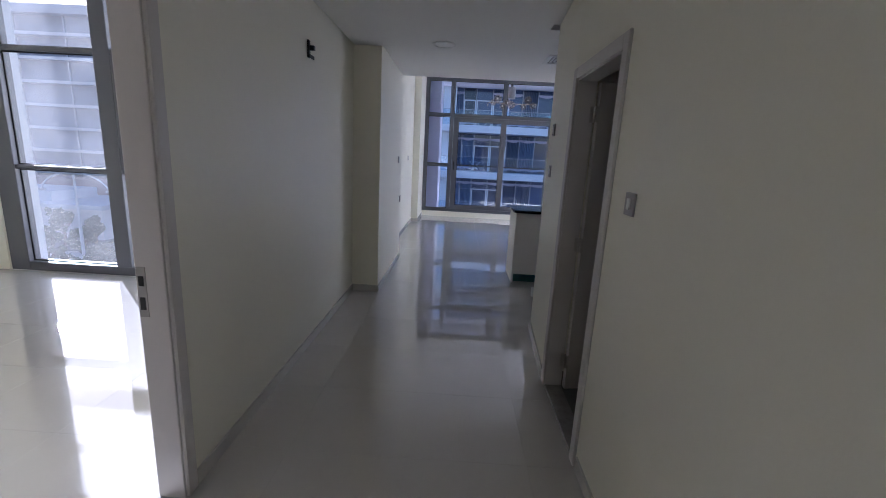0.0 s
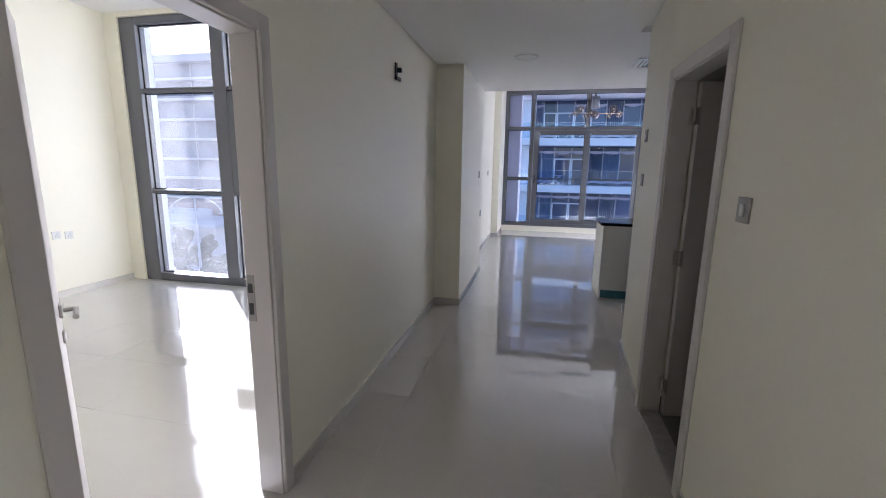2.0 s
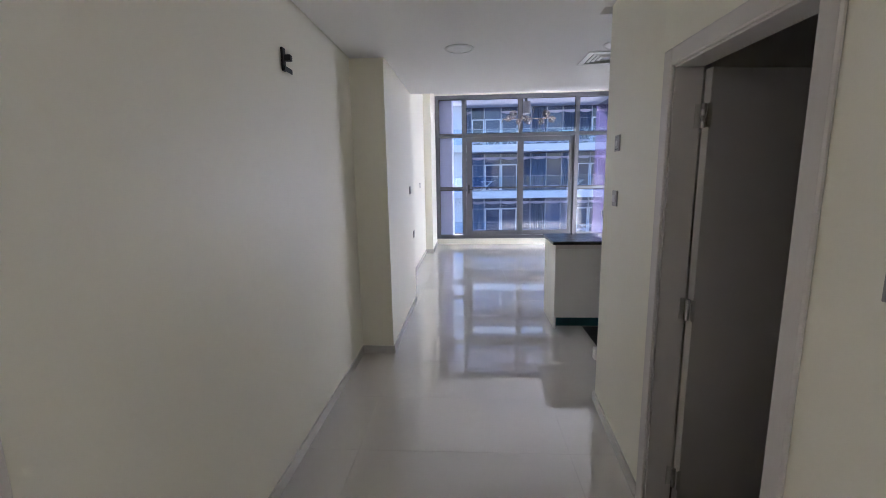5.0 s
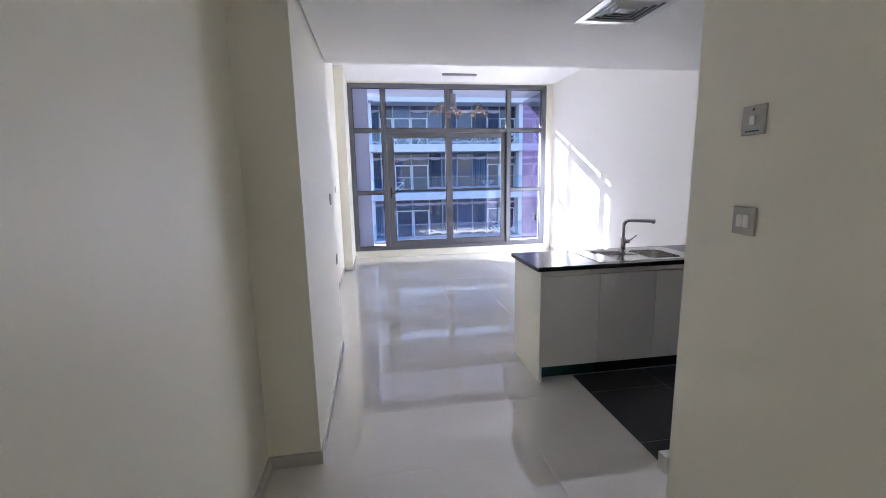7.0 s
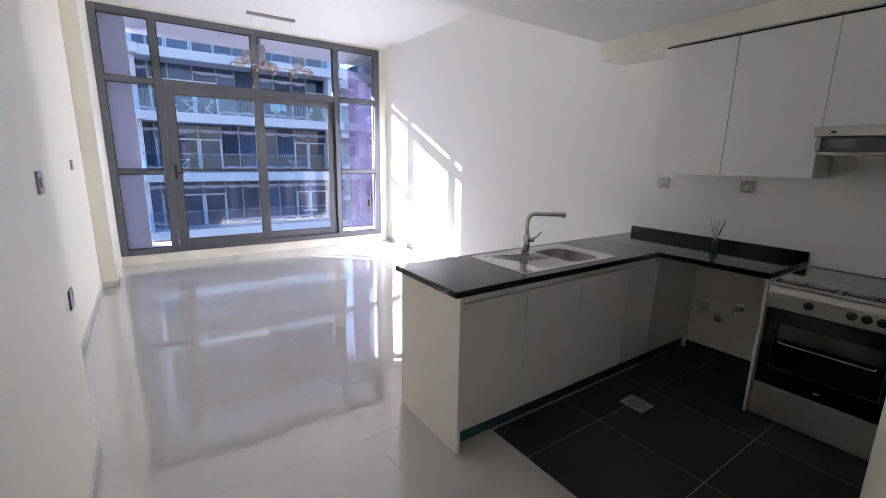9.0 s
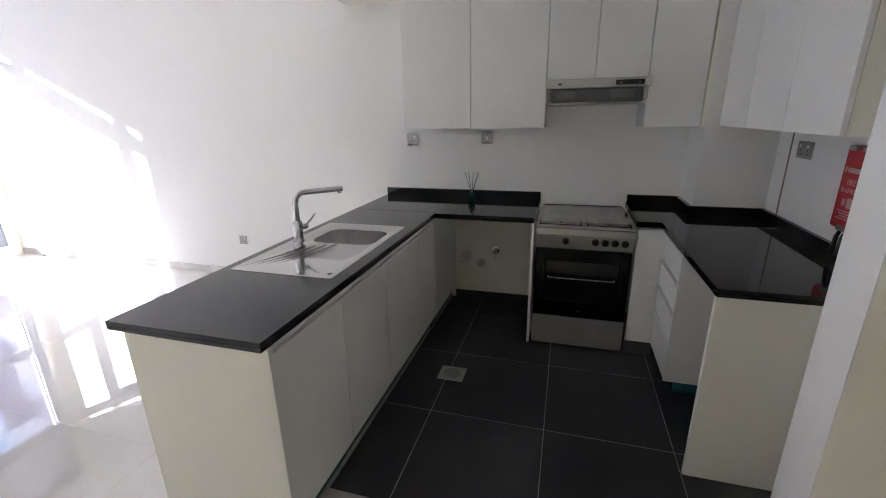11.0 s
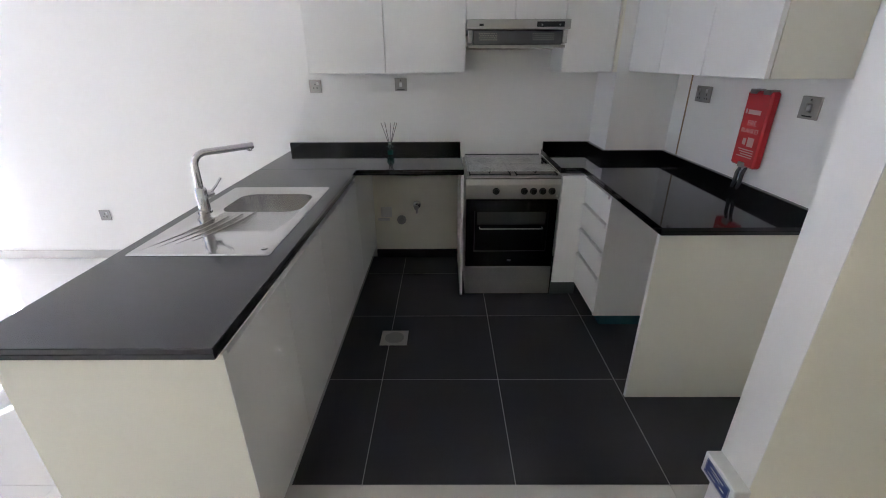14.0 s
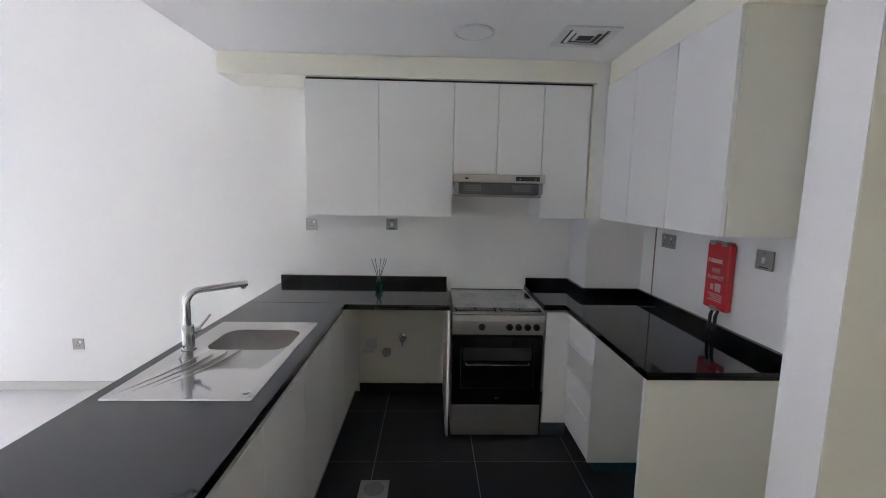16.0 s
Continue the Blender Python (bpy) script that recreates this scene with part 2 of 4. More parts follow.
def thing(name, at, label, category, group="", kind=""):
    ob = new(name)
    ob.empty_display_size = 0.1
    ob.location = at
    return tagged(ob, label, category, group, kind)


def part(name, bm, material, parent, label="", smooth=False):
    """One mesh, built in world coordinates, under a thing or a part."""
    root = parent
    while root.parent:
        root = root.parent
    bmesh.ops.translate(bm, verts=bm.verts, vec=-Vector(root.location))
    ob = mesh_ob(name, bm, material, smooth)
    ob.parent = parent
    return tagged(ob, label)


def words(name, text, size, m, material, parent, depth=0.0006):
    """Lettering lying in the plane of the pose m."""
    cu = bpy.data.curves.new(name, "FONT")
    cu.body, cu.size, cu.align_x, cu.align_y, cu.extrude = text, size, "CENTER", "CENTER", depth
    tmp = bpy.data.objects.new("tmp", cu)
    me = bpy.data.meshes.new_from_object(tmp)
    bpy.data.objects.remove(tmp)
    root = parent
    while root.parent:
        root = root.parent
    me.transform(Matrix.Translation(-Vector(root.location)) @ m)
    me.materials.append(material)
    ob = new(name, me)
    ob.parent = parent
    return ob


# ---------------- the large structure ----------------
XL, XP, XR, XK = -0.71, -0.433, 1.045, 3.52
YW, YC, CZ, LZ = 8.26, 3.64, 2.49, 3.32

struct("floor", boxes((-0.90, -4.3, -0.25, 3.75, 8.4, -0.0014), (-5.0, -4.3, -0.25, -0.90, 2.32, -0.0014)), GROUT, "pale grout bed under polished tiles")
struct("wall_corridor_left", boxes((-0.815, -4.2, 0, XL, -1.628, 3.5), (-0.815, -0.76, 0, XL, 2.11, 3.5), (-0.815, -1.628, 1.985, XL, -0.76, 3.5)), WALL, "cream painted corridor wall with a doorway")
struct("wall_pilaster", boxes((-0.90, 2.11, 0, XP, 3.76, 3.5)), WALL, "cream painted wall projection")
struct("wall_living_left", boxes((-0.90, 3.76, 0, -0.64, 8.45, 3.5), (-0.64, 7.17, 0, -0.492, 8.45, 3.5)), WALL, "cream painted living room wall with a pier")
struct("wall_corridor_right", boxes((XR, -4.2, 0, 1.145, -0.395, 3.5), (XR, 0.37, 0, 1.145, 0.45, 3.5), (XR, -0.395, 1.985, 1.145, 0.37, 3.5)), WALL, "cream painted corridor wall with a doorway")
END = [(XR, 0.45), (1.105, 1.335), (1.24, 1.335), (1.24, 0.55), (1.18, 0.55), (1.18, 0.45)]
struct("wall_corridor_end", loft(bmesh.new(), [[(x, y, z) for x, y in END] for z in (0, 3.5)]), WALL, "cream painted end of the corridor wall")
struct("wall_corridor_end_face", boxes((1.106, 1.335, 0.07, 1.24, 1.338, 3.5)), WHITEWALL, "white painted end of the corridor wall")
struct("wall_kitchen_side", boxes((1.24, 0.55, 0, 3.52, 0.73, 3.5)), WHITEWALL, "white painted kitchen wall")
struct("wall_east", boxes((XK, -1.3, 0, 3.72, 8.45, 3.5)), WHITEWALL, "long white painted wall")
struct("wall_column", boxes((3.17, 0.73, 0, 3.52, 1.13, CZ)), WHITEWALL, "boxed white column in the kitchen corner")
struct("wall_back", boxes((-0.90, -4.35, 0, 1.18, -4.2, 3.5)), WALL, "cream painted end wall")
struct("wall_window_side", boxes((3.385, YW, 0, XK, 8.45, 3.5), (-0.49, YW, 0, 3.385, 8.40, 0.128), (-0.49, YW, 3.292, 3.385, 8.45, 3.5)), WALL, "cream plinth and reveal round the window")
struct("wall_bedroom_left", boxes((-4.95, -3.4, 0, -4.75, 2.3, 3.5), (-4.75, 0.35, 0, -4.62, 1.0, 2.55)), WALL, "cream painted bedroom wall with a shallow pier")
struct("wall_bedroom_back", boxes((-4.75, -3.4, 0, -0.815, -3.2, 3.5)), WALL, "cream painted bedroom wall")
struct("wall_bedroom_window", boxes((-4.75, 2.1, 0, -4.555, 2.32, 3.5), (-2.2, 2.112, 0, -0.815, 2.32, 3.5), (-4.555, 2.1, 3.145, -2.2, 2.32, 3.5)), WALL, "cream painted bedroom window wall")
struct("wall_bathroom", boxes((1.145, -1.45, 0, 3.52, -1.3, 2.6), (2.6, -1.3, 0, 2.7, 0.55, 2.6)), DARKRM, "dark tiled bathroom wall")
struct("floor_bathroom", boxes((1.145, -1.3, -0.006, 2.6, 0.55, 0.004)), DARKRM, "dark bathroom floor tile")
struct("ceiling", boxes((-0.697, -4.2, CZ, 1.032, 2.098, 2.53), (-0.42, 2.098, CZ, 1.032, YC, 2.53), (1.032, 1.347, CZ, 1.252, YC, 2.53), (1.252, 0.742, CZ, 3.51, YC, 2.53),
                        (-0.90, -4.2, 2.53, 3.6, YC, 2.62), (-0.43, YC - 0.12, 2.62, 3.52, YC, 3.4)), CEIL, "flat painted suspended ceiling")
struct("ceiling_living", boxes((-0.64, YC, LZ, 3.52, 8.3, 3.5)), CEIL, "high white painted ceiling")
struct("ceiling_bedroom", boxes((-4.75, -3.2, 3.2, -0.815, 2.1, 3.5)), CEIL, "high white painted bedroom ceiling")
struct("ceiling_bathroom", boxes((1.145, -1.3, 2.45, 2.6, 0.55, 2.6)), CEIL, "plain bathroom ceiling")
struct("ceiling_bulkhead", boxes((3.165, 1.13, 2.354, 3.52, YC, CZ), (1.35, 0.73, 2.3445, 3.165, 1.048, CZ)), WALL, "cream bulkhead above the wall cabinets")
struct("baseboard", boxes((XL, -4.2, 0, XL + 0.012, -1.74, 0.07), (XL, -0.72, 0, XL + 0.012, 2.11, 0.07), (XL + 0.012, 2.098, 0, XP + 0.012, 2.11, 0.07),
                          (XP, 2.11, 0, XP + 0.012, 3.76, 0.07), (-0.64, 3.76, 0, XP, 3.772, 0.07), (-0.64, 3.772, 0, -0.628, 7.158, 0.07), (-0.64, 7.158, 0, -0.48, 7.17, 0.07),
                          (-0.492, 7.17, 0, -0.48, YW, 0.07), (XR - 0.012, -4.2, 0, XR, -0.45, 0.07), (XR - 0.012, 0.42, 0, XR, 0.45, 0.07),
                          (XK - 0.012, 3.42, 0, XK, YW, 0.07), (-4.75, 1.0, 0, -4.738, 2.1, 0.07), (-4.75, -3.2, 0, -4.738, 0.35, 0.07), (-4.62, 0.35, 0, -4.608, 1.0, 0.07),
                          (-2.2, 2.1, 0, -0.815, 2.112, 0.07), (-0.827, -0.72, 0, -0.815, 2.088, 0.07)), SKIRT, "low polished tile skirting")


struct("baseboard_end", loft(bmesh.new(), [[(x, y, z) for x, y in ((XR - 0.012, 0.45), (1.093, 1.347), (1.235, 1.347), (1.235, 1.335), (1.105, 1.335), (XR, 0.45))] for z in (0, 0.07)]), SKIRT, "low polished tile skirting round the wall's end")


# ---------------- windows ----------------
def glass(x0, z0, x1, z1, y, parent, material=None):
    bm = bmesh.new()
    bm.faces.new([bm.verts.new(p) for p in ((x0, y, z0), (x1, y, z0), (x1, y, z1), (x0, y, z1))])
    p = part("pane", bm, material or PANE, parent, "bluish clear glass")
    part("gasket", boxes((x0, y - 0.014, z0, x0 + 0.012, y - 0.004, z1), (x1 - 0.012, y - 0.014, z0, x1, y - 0.004, z1),
                         (x0 + 0.012, y - 0.014, z0, x1 - 0.012, y - 0.004, z0 + 0.012), (x0 + 0.012, y - 0.014, z1 - 0.012, x1 - 0.012, y - 0.004, z1)), GASKET, p)
    return p


win = thing("window_1", (1.45, YW, 0.13), "full-width grey aluminium window with sliding balcony doors", "window", kind="structure")
Y0, Y1 = YW + 0.01, YW + 0.13
part("window_frame", boxes((-0.49, Y0, 0.13, -0.41, Y1, 3.29), (3.29, Y0, 0.13, 3.385, Y1, 3.29), (-0.41, Y0, 3.205, 3.29, Y1, 3.29), (-0.41, Y0, 0.13, 3.29, Y1, 0.205), bevel=0.004), ALU, win)
part("mullion", boxes((0.115, Y0 + 0.003, 0.205, 0.195, Y1, 3.205), bevel=0.004), ALU, win)
part("mullion", boxes((1.345, Y0 + 0.003, 2.47, 1.425, Y1, 3.205), bevel=0.004), ALU, win)
part("mullion", boxes((2.575, Y0 + 0.003, 0.205, 2.655, Y1, 3.205), bevel=0.004), ALU, win)
part("transom", boxes((-0.41, Y0 + 0.002, 2.40, 0.113, Y1, 2.47), (0.197, Y0 + 0.002, 2.40, 2.573, Y1, 2.47), (2.657, Y0 + 0.002, 2.40, 3.29, Y1, 2.47), bevel=0.004), ALU, win)
part("transom", boxes((-0.41, Y0 + 0.002, 1.235, 0.113, Y1, 1.295), bevel=0.004), ALU, win)
part("transom", boxes((2.657, Y0 + 0.002, 1.235, 3.29, Y1, 1.295), bevel=0.004), ALU, win)
for x0, x1, z0, z1 in ((-0.41, 0.113, 2.47, 3.205), (0.197, 1.343, 2.47, 3.205), (1.427, 2.573, 2.47, 3.205), (2.657, 3.29, 2.47, 3.205),
                       (-0.41, 0.113, 1.295, 2.40), (-0.41, 0.113, 0.205, 1.235), (2.657, 3.29, 1.295, 2.40), (2.657, 3.29, 0.205, 1.235)):
    glass(x0, z0, x1, z1, YW + 0.06, win)


def sash(x0, x1, y0, lw, rw):
    s = part("sliding_sash", boxes((x0, y0, 0.207, x0 + lw, y0 + 0.045, 2.395), (x1 - rw, y0, 0.207, x1, y0 + 0.045, 2.395),
                                   (x0 + lw, y0, 2.30, x1 - rw, y0 + 0.045, 2.395), (x0 + lw, y0, 0.207, x1 - rw, y0 + 0.045, 0.30), bevel=0.004), ALU, win)
    glass(x0 + lw, 0.30, x1 - rw, 2.30, y0 + 0.02, s)
    return s


s1 = sash(0.2, 1.465, YW + 0.014, 0.115, 0.125)
bm = boxes((0.235, YW - 0.006, 1.16, 0.265, YW + 0.013, 1.36), bevel=0.004)
box(bm, 0.240, YW - 0.045, 1.235, 0.262, YW - 0.006, 1.26)
box(bm, 0.240, YW - 0.055, 1.24, 0.345, YW - 0.04, 1.258, bevel=0.004)
part("handle", bm, BLACKP, s1, "black lever handle")
sash(1.35, 2.57, YW + 0.072, 0.10, 0.09)

bw = thing("window_2", (-3.4, 2.1, 0.0), "tall grey aluminium bedroom window", "window", kind="structure")
B0, B1 = 2.12, 2.26
part("window_frame", boxes((-4.555, B0, 0.0, -4.34, B1, 3.14), (-2.3, B0, 0.0, -2.2, B1, 3.14), (-4.34, B0, 3.06, -2.3, B1, 3.14), (-4.34, B0, 0.0, -2.3, B1, 0.10), bevel=0.005), ALU, bw)
part("mullion", boxes((-3.335, B0 - 0.01, 0.10, -3.165, B1, 3.06), bevel=0.004), ALU, bw)
for z in (2.30, 1.115):
    part("transom", boxes((-4.34, B0 + 0.003, z, -3.337, B1, z + 0.05), (-3.163, B0 + 0.003, z, -2.3, B1, z + 0.05), bevel=0.004), ALU, bw)
part("casement", boxes((-3.16, B0 - 0.012, 1.17, -3.06, B1 - 0.06, 2.295), (-2.40, B0 - 0.012, 1.17, -2.303, B1 - 0.06, 2.295), (-3.06, B0 - 0.012, 2.21, -2.40, B1 - 0.06, 2.295), (-3.06, B0 - 0.012, 1.17, -2.40, B1 - 0.06, 1.25), bevel=0.004), ALU, bw)
for x0, x1, z0, z1 in ((-4.34, -3.337, 2.35, 3.06), (-4.34, -3.337, 1.165, 2.30), (-4.34, -3.337, 0.10, 1.115), (-3.163, -2.3, 2.35, 3.06), (-3.06, -2.40, 1.25, 2.21), (-3.163, -2.3, 0.10, 1.115)):
    glass(x0, z0, x1, z1, B0 + 0.07, bw, TINTED)


# ---------------- doors ----------------
def door_case(name, x_in, x_out, y0, y1, top, lips, label):
    """Lining and architraves of a doorway in a wall that runs along y; lips: the x of each architrave face."""
    d = thing(name, ((x_in + x_out) / 2, (y0 + y1) / 2, 0), label, "door", kind="structure")
    part("lining", boxes((x_in, y0 - 0.035, 0, x_out, y0, top + 0.035), (x_in, y1, 0, x_out, y1 + 0.035, top + 0.035), (x_in, y0, top, x_out, y1, top + 0.035), bevel=0.002), FRAMEP, d)
    for a, b in lips:
        part("architrave", boxes((a, y0 - 0.075, 0, b, y0 - 0.008, top + 0.075), (a, y1 + 0.008, 0, b, y1 + 0.075, top + 0.075), (a, y0 - 0.008, top + 0.008, b, y1 + 0.008, top + 0.075), bevel=0.005), FRAMEP, d)
    return d


d1 = door_case("door_1", -0.82, XL + 0.002, -1.588, -0.80, 1.95, ((XL, XL + 0.016), (-0.831, -0.815)), "open white laminate bedroom door in its frame")
part("strike_plate", boxes((-0.818, -0.803, 0.82, -0.782, -0.7995, 1.02), bevel=0.0008), NICKEL, d1, "nickel strike plate")
part("strike_hole", boxes((-0.81, -0.805, 0.945, -0.79, -0.8028, 0.985), (-0.81, -0.805, 0.85, -0.79, -0.8028, 0.90)), BLACKP, d1)
leaf = part("door_leaf", boxes((-0.02, 0, 0.008, 0.02, 0.770, 1.94), bevel=0.002), DOORP, d1)
hm = boxes((0.02, 0.675, 0.90, 0.032, 0.725, 0.95), bevel=0.003)
tube(hm, [(0.03, 0.70, 0.925), (0.062, 0.70, 0.925), (0.068, 0.695, 0.925), (0.07, 0.58, 0.925)], 0.009)
handle = part("door_handle", hm, NICKEL, d1, "satin nickel lever handle", True)
rose = part("lock_rose", boxes((0.02, 0.678, 0.80, 0.03, 0.722, 0.845), bevel=0.003), NICKEL, d1)
# the bits above were laid out round the hinge line: swing them open with the leaf
swing = Matrix.Translation(Vector((-0.83, -1.578, 0)) - Vector(d1.location)) @ Matrix.Rotation(radians(52), 4, "Z") @ Matrix.Translation(d1.location)
for o in (leaf, handle, rose):
    o.data.transform(swing)

d2 = door_case("door_2", XR - 0.002, 1.152, -0.36, 0.335, 1.95, ((XR - 0.016, XR),), "white laminate bathroom door standing open inwards")
leaf2 = part("door_leaf", boxes((1.161, 0.296, 0.008, 1.822, 0.336, 1.94), bevel=0.002), DOORP, d2)
pin = Vector((1.157, 0.32, 0)) - Vector(d2.location)
leaf2.data.transform(Matrix.Translation(pin) @ Matrix.Rotation(radians(9), 4, "Z") @ Matrix.Translation(-pin))
for z in (0.20, 0.985, 1.765):
    bm = boxes((1.128, 0.3315, z - 0.045, 1.149, 0.3345, z + 0.045), (1.156, 0.2945, z - 0.045, 1.172, 0.2975, z + 0.045))
    for k in range(4):
        lathe(bm, (1.151, 0.3155, z - 0.045 + k * 0.0228), [(0.0085, 0), (0.0085, 0.0215)], 10)
    part("hinge", bm, STEEL, d2, "steel butt hinge")
part("threshold", boxes((XR - 0.004, -0.36, -0.004, 1.152, 0.335, 0.012), bevel=0.003), MARBLE, d2, "grey marble threshold strip")


# ---------------- outside the living room: balcony, facade ----------------
struct("balcony_floor", boxes((-0.75, 8.40, -0.25, 3.75, 9.96, 0.03)), BALC, "sunlit pale balcony floor")
struct("balcony_slab_above", boxes((-0.75, 8.45, 3.36, 3.75, 10.03, 3.75)), SLABW, "white balcony slab overhead")
struct("balcony_pier", boxes((-0.75, 8.45, 0.03, -0.13, 9.6, 3.36)), LILAC, "lilac-grey rendered balcony pier")
struct("balcony_side_screen", boxes((3.46, 8.45, 0.03, 3.62, 9.85, 3.25)), MAUVE, "mauve balcony side screen")
rl = thing("balcony_railing", (1.6, 9.83, 0.03), "frameless glass balcony railing with a slim dark rail", "railing", kind="structure")
for k in range(3):
    x0 = -0.12 + k * 1.195
    p = part("glass_panel", boxes((x0, 9.82, 0.06, x0 + 1.185, 9.832, 1.22)), RAILG, rl)
    p.visible_shadow = False
part("handrail", boxes((-0.13, 9.805, 1.225, 3.46, 9.847, 1.262), bevel=0.004), GASKET, rl)
part("base_channel", boxes((-0.13, 9.80, 0.03, 3.46, 9.85, 0.058), bevel=0.003), ALU, rl)
bl = thing("balcony_ceiling_lamp", (1.6, 9.0, 3.36), "grey cylindrical lamp under the balcony slab", "ceiling lamp")
part("stem", lathe(bmesh.new(), (1.6, 9.0, 3.24), [(0.03, 0.12), (0.03, 0.0)], 16), ALU, bl)
part("body", lathe(bmesh.new(), (1.6, 9.0, 2.96), [(0.09, 0), (0.10, 0.01), (0.10, 0.26), (0.09, 0.28)], 28), NICKEL, bl, smooth=True)
sk = thing("outdoor_socket", (3.455, 8.95, 0.62), "dark weatherproof socket on the balcony screen", "socket")
part("box", boxes((3.42, 8.90, 0.55, 3.46, 9.0, 0.69), bevel=0.008), BLACKP, sk)

struct("ground", boxes((-400, -300, -14, 400, 600, -13)), SAND, "pale paved ground")
struct("road", boxes((-140, 24, -13, 60, 29, -12.98), (-140, 40, -13, -12, 47, -12.98)), ASPH, "asphalt road")


def facade(at_y, x0, x1, storeys, z0):
    """Apartment block across the court: slabs, recessed glazing, curtains, glass balustrades."""
    b = thing("apartment_building", ((x0 + x1) / 2, at_y + 4, -13), "grey apartment block with white balcony slabs and tall glazing", "building", kind="structure")
    part("wall", boxes((x0, at_y + 1.75, -13, x1, at_y + 12, z0 + 3.33 * storeys)), CONC, b)
    rnd = random.Random(4)

    def put(name, me, at, scale=(1, 1, 1)):
        o = new(name, me)
        o.parent = b
        o.location = Vector(at) - Vector(b.location)
        o.scale = scale
        return o

    def shared(name, bm, material):
        ob = mesh_ob(name, bm, material)
        me = ob.data
        bpy.data.objects.remove(ob)
        return me

    pane_me = shared("pane", boxes((0, 0, 0, 1, 0.03, 1)), FGLASS)
    mull_me = shared("mullion", boxes((-0.03, -0.05, 0, 0.03, 0.05, 1)), FMULL)
    bmc = bmesh.new()
    nseg = 24
    top = [bmc.verts.new((k / nseg, 0.05 * math.sin(k * 2.1), 1)) for k in range(nseg + 1)]
    bot = [bmc.verts.new((k / nseg, 0.05 * math.sin(k * 2.1), 0)) for k in range(nseg + 1)]
    for k in range(nseg):
        bmc.faces.new((bot[k], bot[k + 1], top[k + 1], top[k]))
    curt_me = shared("curtain", bmc, CURT)
    bmv = bmesh.new()
    for k in range(12):
        u0, u1 = k / 12, (k + 1) / 12
        h0, h1 = 0.5 + 0.5 * abs(math.sin(math.pi * u0)), 0.5 + 0.5 * abs(math.sin(math.pi * u1))
        bmv.faces.new([bmv.verts.new(p) for p in ((u0, 0, 1 - h0), (u1, 0, 1 - h1), (u1, 0, 1), (u0, 0, 1))])
    val_me = shared("valance", bmv, SCALLOP)
    # scalloped strips drawn as the reflection of curved balcony edges in the glazing
    bmh = bmesh.new()
    for k in range(12):
        u0, u1 = k / 12, (k + 1) / 12
        h0, h1 = 0.35 * math.sin(math.pi * u0), 0.35 * math.sin(math.pi * u1)
        bmh.faces.new([bmh.verts.new(p) for p in ((u0, 0, h0), (u1, 0, h1), (u1, 0, h1 + 0.6), (u0, 0, h0 + 0.6))])
    mirrored_me = shared("curtain_hem", bmh, SCALLOP)
    rail_me = shared("balustrade_glass", boxes((0, 0, 0, 1, 0.02, 1)), BALUS)
    for s in range(storeys):
        z = z0 + 3.33 * s
        part("slab", boxes((x0, at_y, z - 0.52, x1, at_y + 1.75, z), (x0 + 1.0, at_y - 0.35, z - 0.5, x0 + 6.6, at_y, z - 0.02), bevel=0.02), SLABW, b)
        if not -4 < z < 8:
            continue
        x = x0 + 0.05
        k = 0
        while x < x1 - 0.4:
            w = (1.25, 1.25, 1.0, 1.15, 1.15, 1.15, 0.95)[k % 7]
            put("pane", pane_me, (x, at_y + 1.70, z + 0.02), (w - 0.04, 1, 2.78))
            put("mullion", mull_me, (x, at_y + 1.66, z), (1, 1, 2.8))
            if k % 7 in (0, 1, 6):
                part("window_rail", boxes((x, at_y + 1.62, z + 1.88, x + w, at_y + 1.68, z + 1.96), (x + 0.03, at_y + 1.62, z + 0.05, x + 0.10, at_y + 1.68, z + 1.88), (x + w - 0.10, at_y + 1.62, z + 0.05, x + w - 0.03, at_y + 1.68, z + 1.88)), SLABW, b)
            if rnd.random() < 0.6 and k % 7 not in (0, 1):
                put("curtain", curt_me, (x + 0.05, at_y + 1.6, z + 0.05), (w - 0.1, 1, 2.65))
            if k % 7 not in (0, 1):
                put("curtain_hem", mirrored_me, (x, at_y + 1.50, z + 0.12), (w, 1, 0.26))
            if rnd.random() < 0.93:
                put("valance", val_me, (x, at_y + 1.52, z + 2.28), (w, 1, 0.22))
            put("balustrade_glass", rail_me, (x, at_y + 0.06, z), (w - 0.02, 1, 1.05)).visible_shadow = False
            x += w
            k += 1
        part("balustrade_rail", boxes((x0, at_y + 0.05, z + 1.06, x1, at_y + 0.09, z + 1.09)), FMULL, b)
    for x, w in ((x0 + 0.2, 0.55), (x0 + 5.5, 0.95), (x1 - 0.9, 0.55)):
        part("column", boxes((x, at_y + 0.5, -13, x + w, at_y + 1.2, z0 + 3.33 * storeys)), SLABW, b)
    part("roof", boxes((x0 - 0.2, at_y - 0.2, z0 + 3.33 * storeys, x1 + 0.2, at_y + 12.2, z0 + 3.33 * storeys + 0.6)), SLABW, b)
    return b


facade(30.0, -6.5, 11.4, 8, -12.9)
facade(30.0, -15.0, -6.8, 5, -12.9)


def folding_table(x, y, z, cloth=None):
    t = thing("folding_table", (x, y, z), "white folding table on a balcony opposite", "table", "balcony furniture")
    part("tabletop", boxes((x - 0.45, y - 0.3, z + 0.70, x + 0.45, y + 0.3, z + 0.73), bevel=0.005), SLABW, t)
    for s in (-1, 1):
        for d in (-0.25, 0.25):
            part("leg", tube(bmesh.new(), [(x - s * 0.38, y + d, z), (x + s * 0.38, y + d, z + 0.70)], 0.018, 6), SLABW, t)


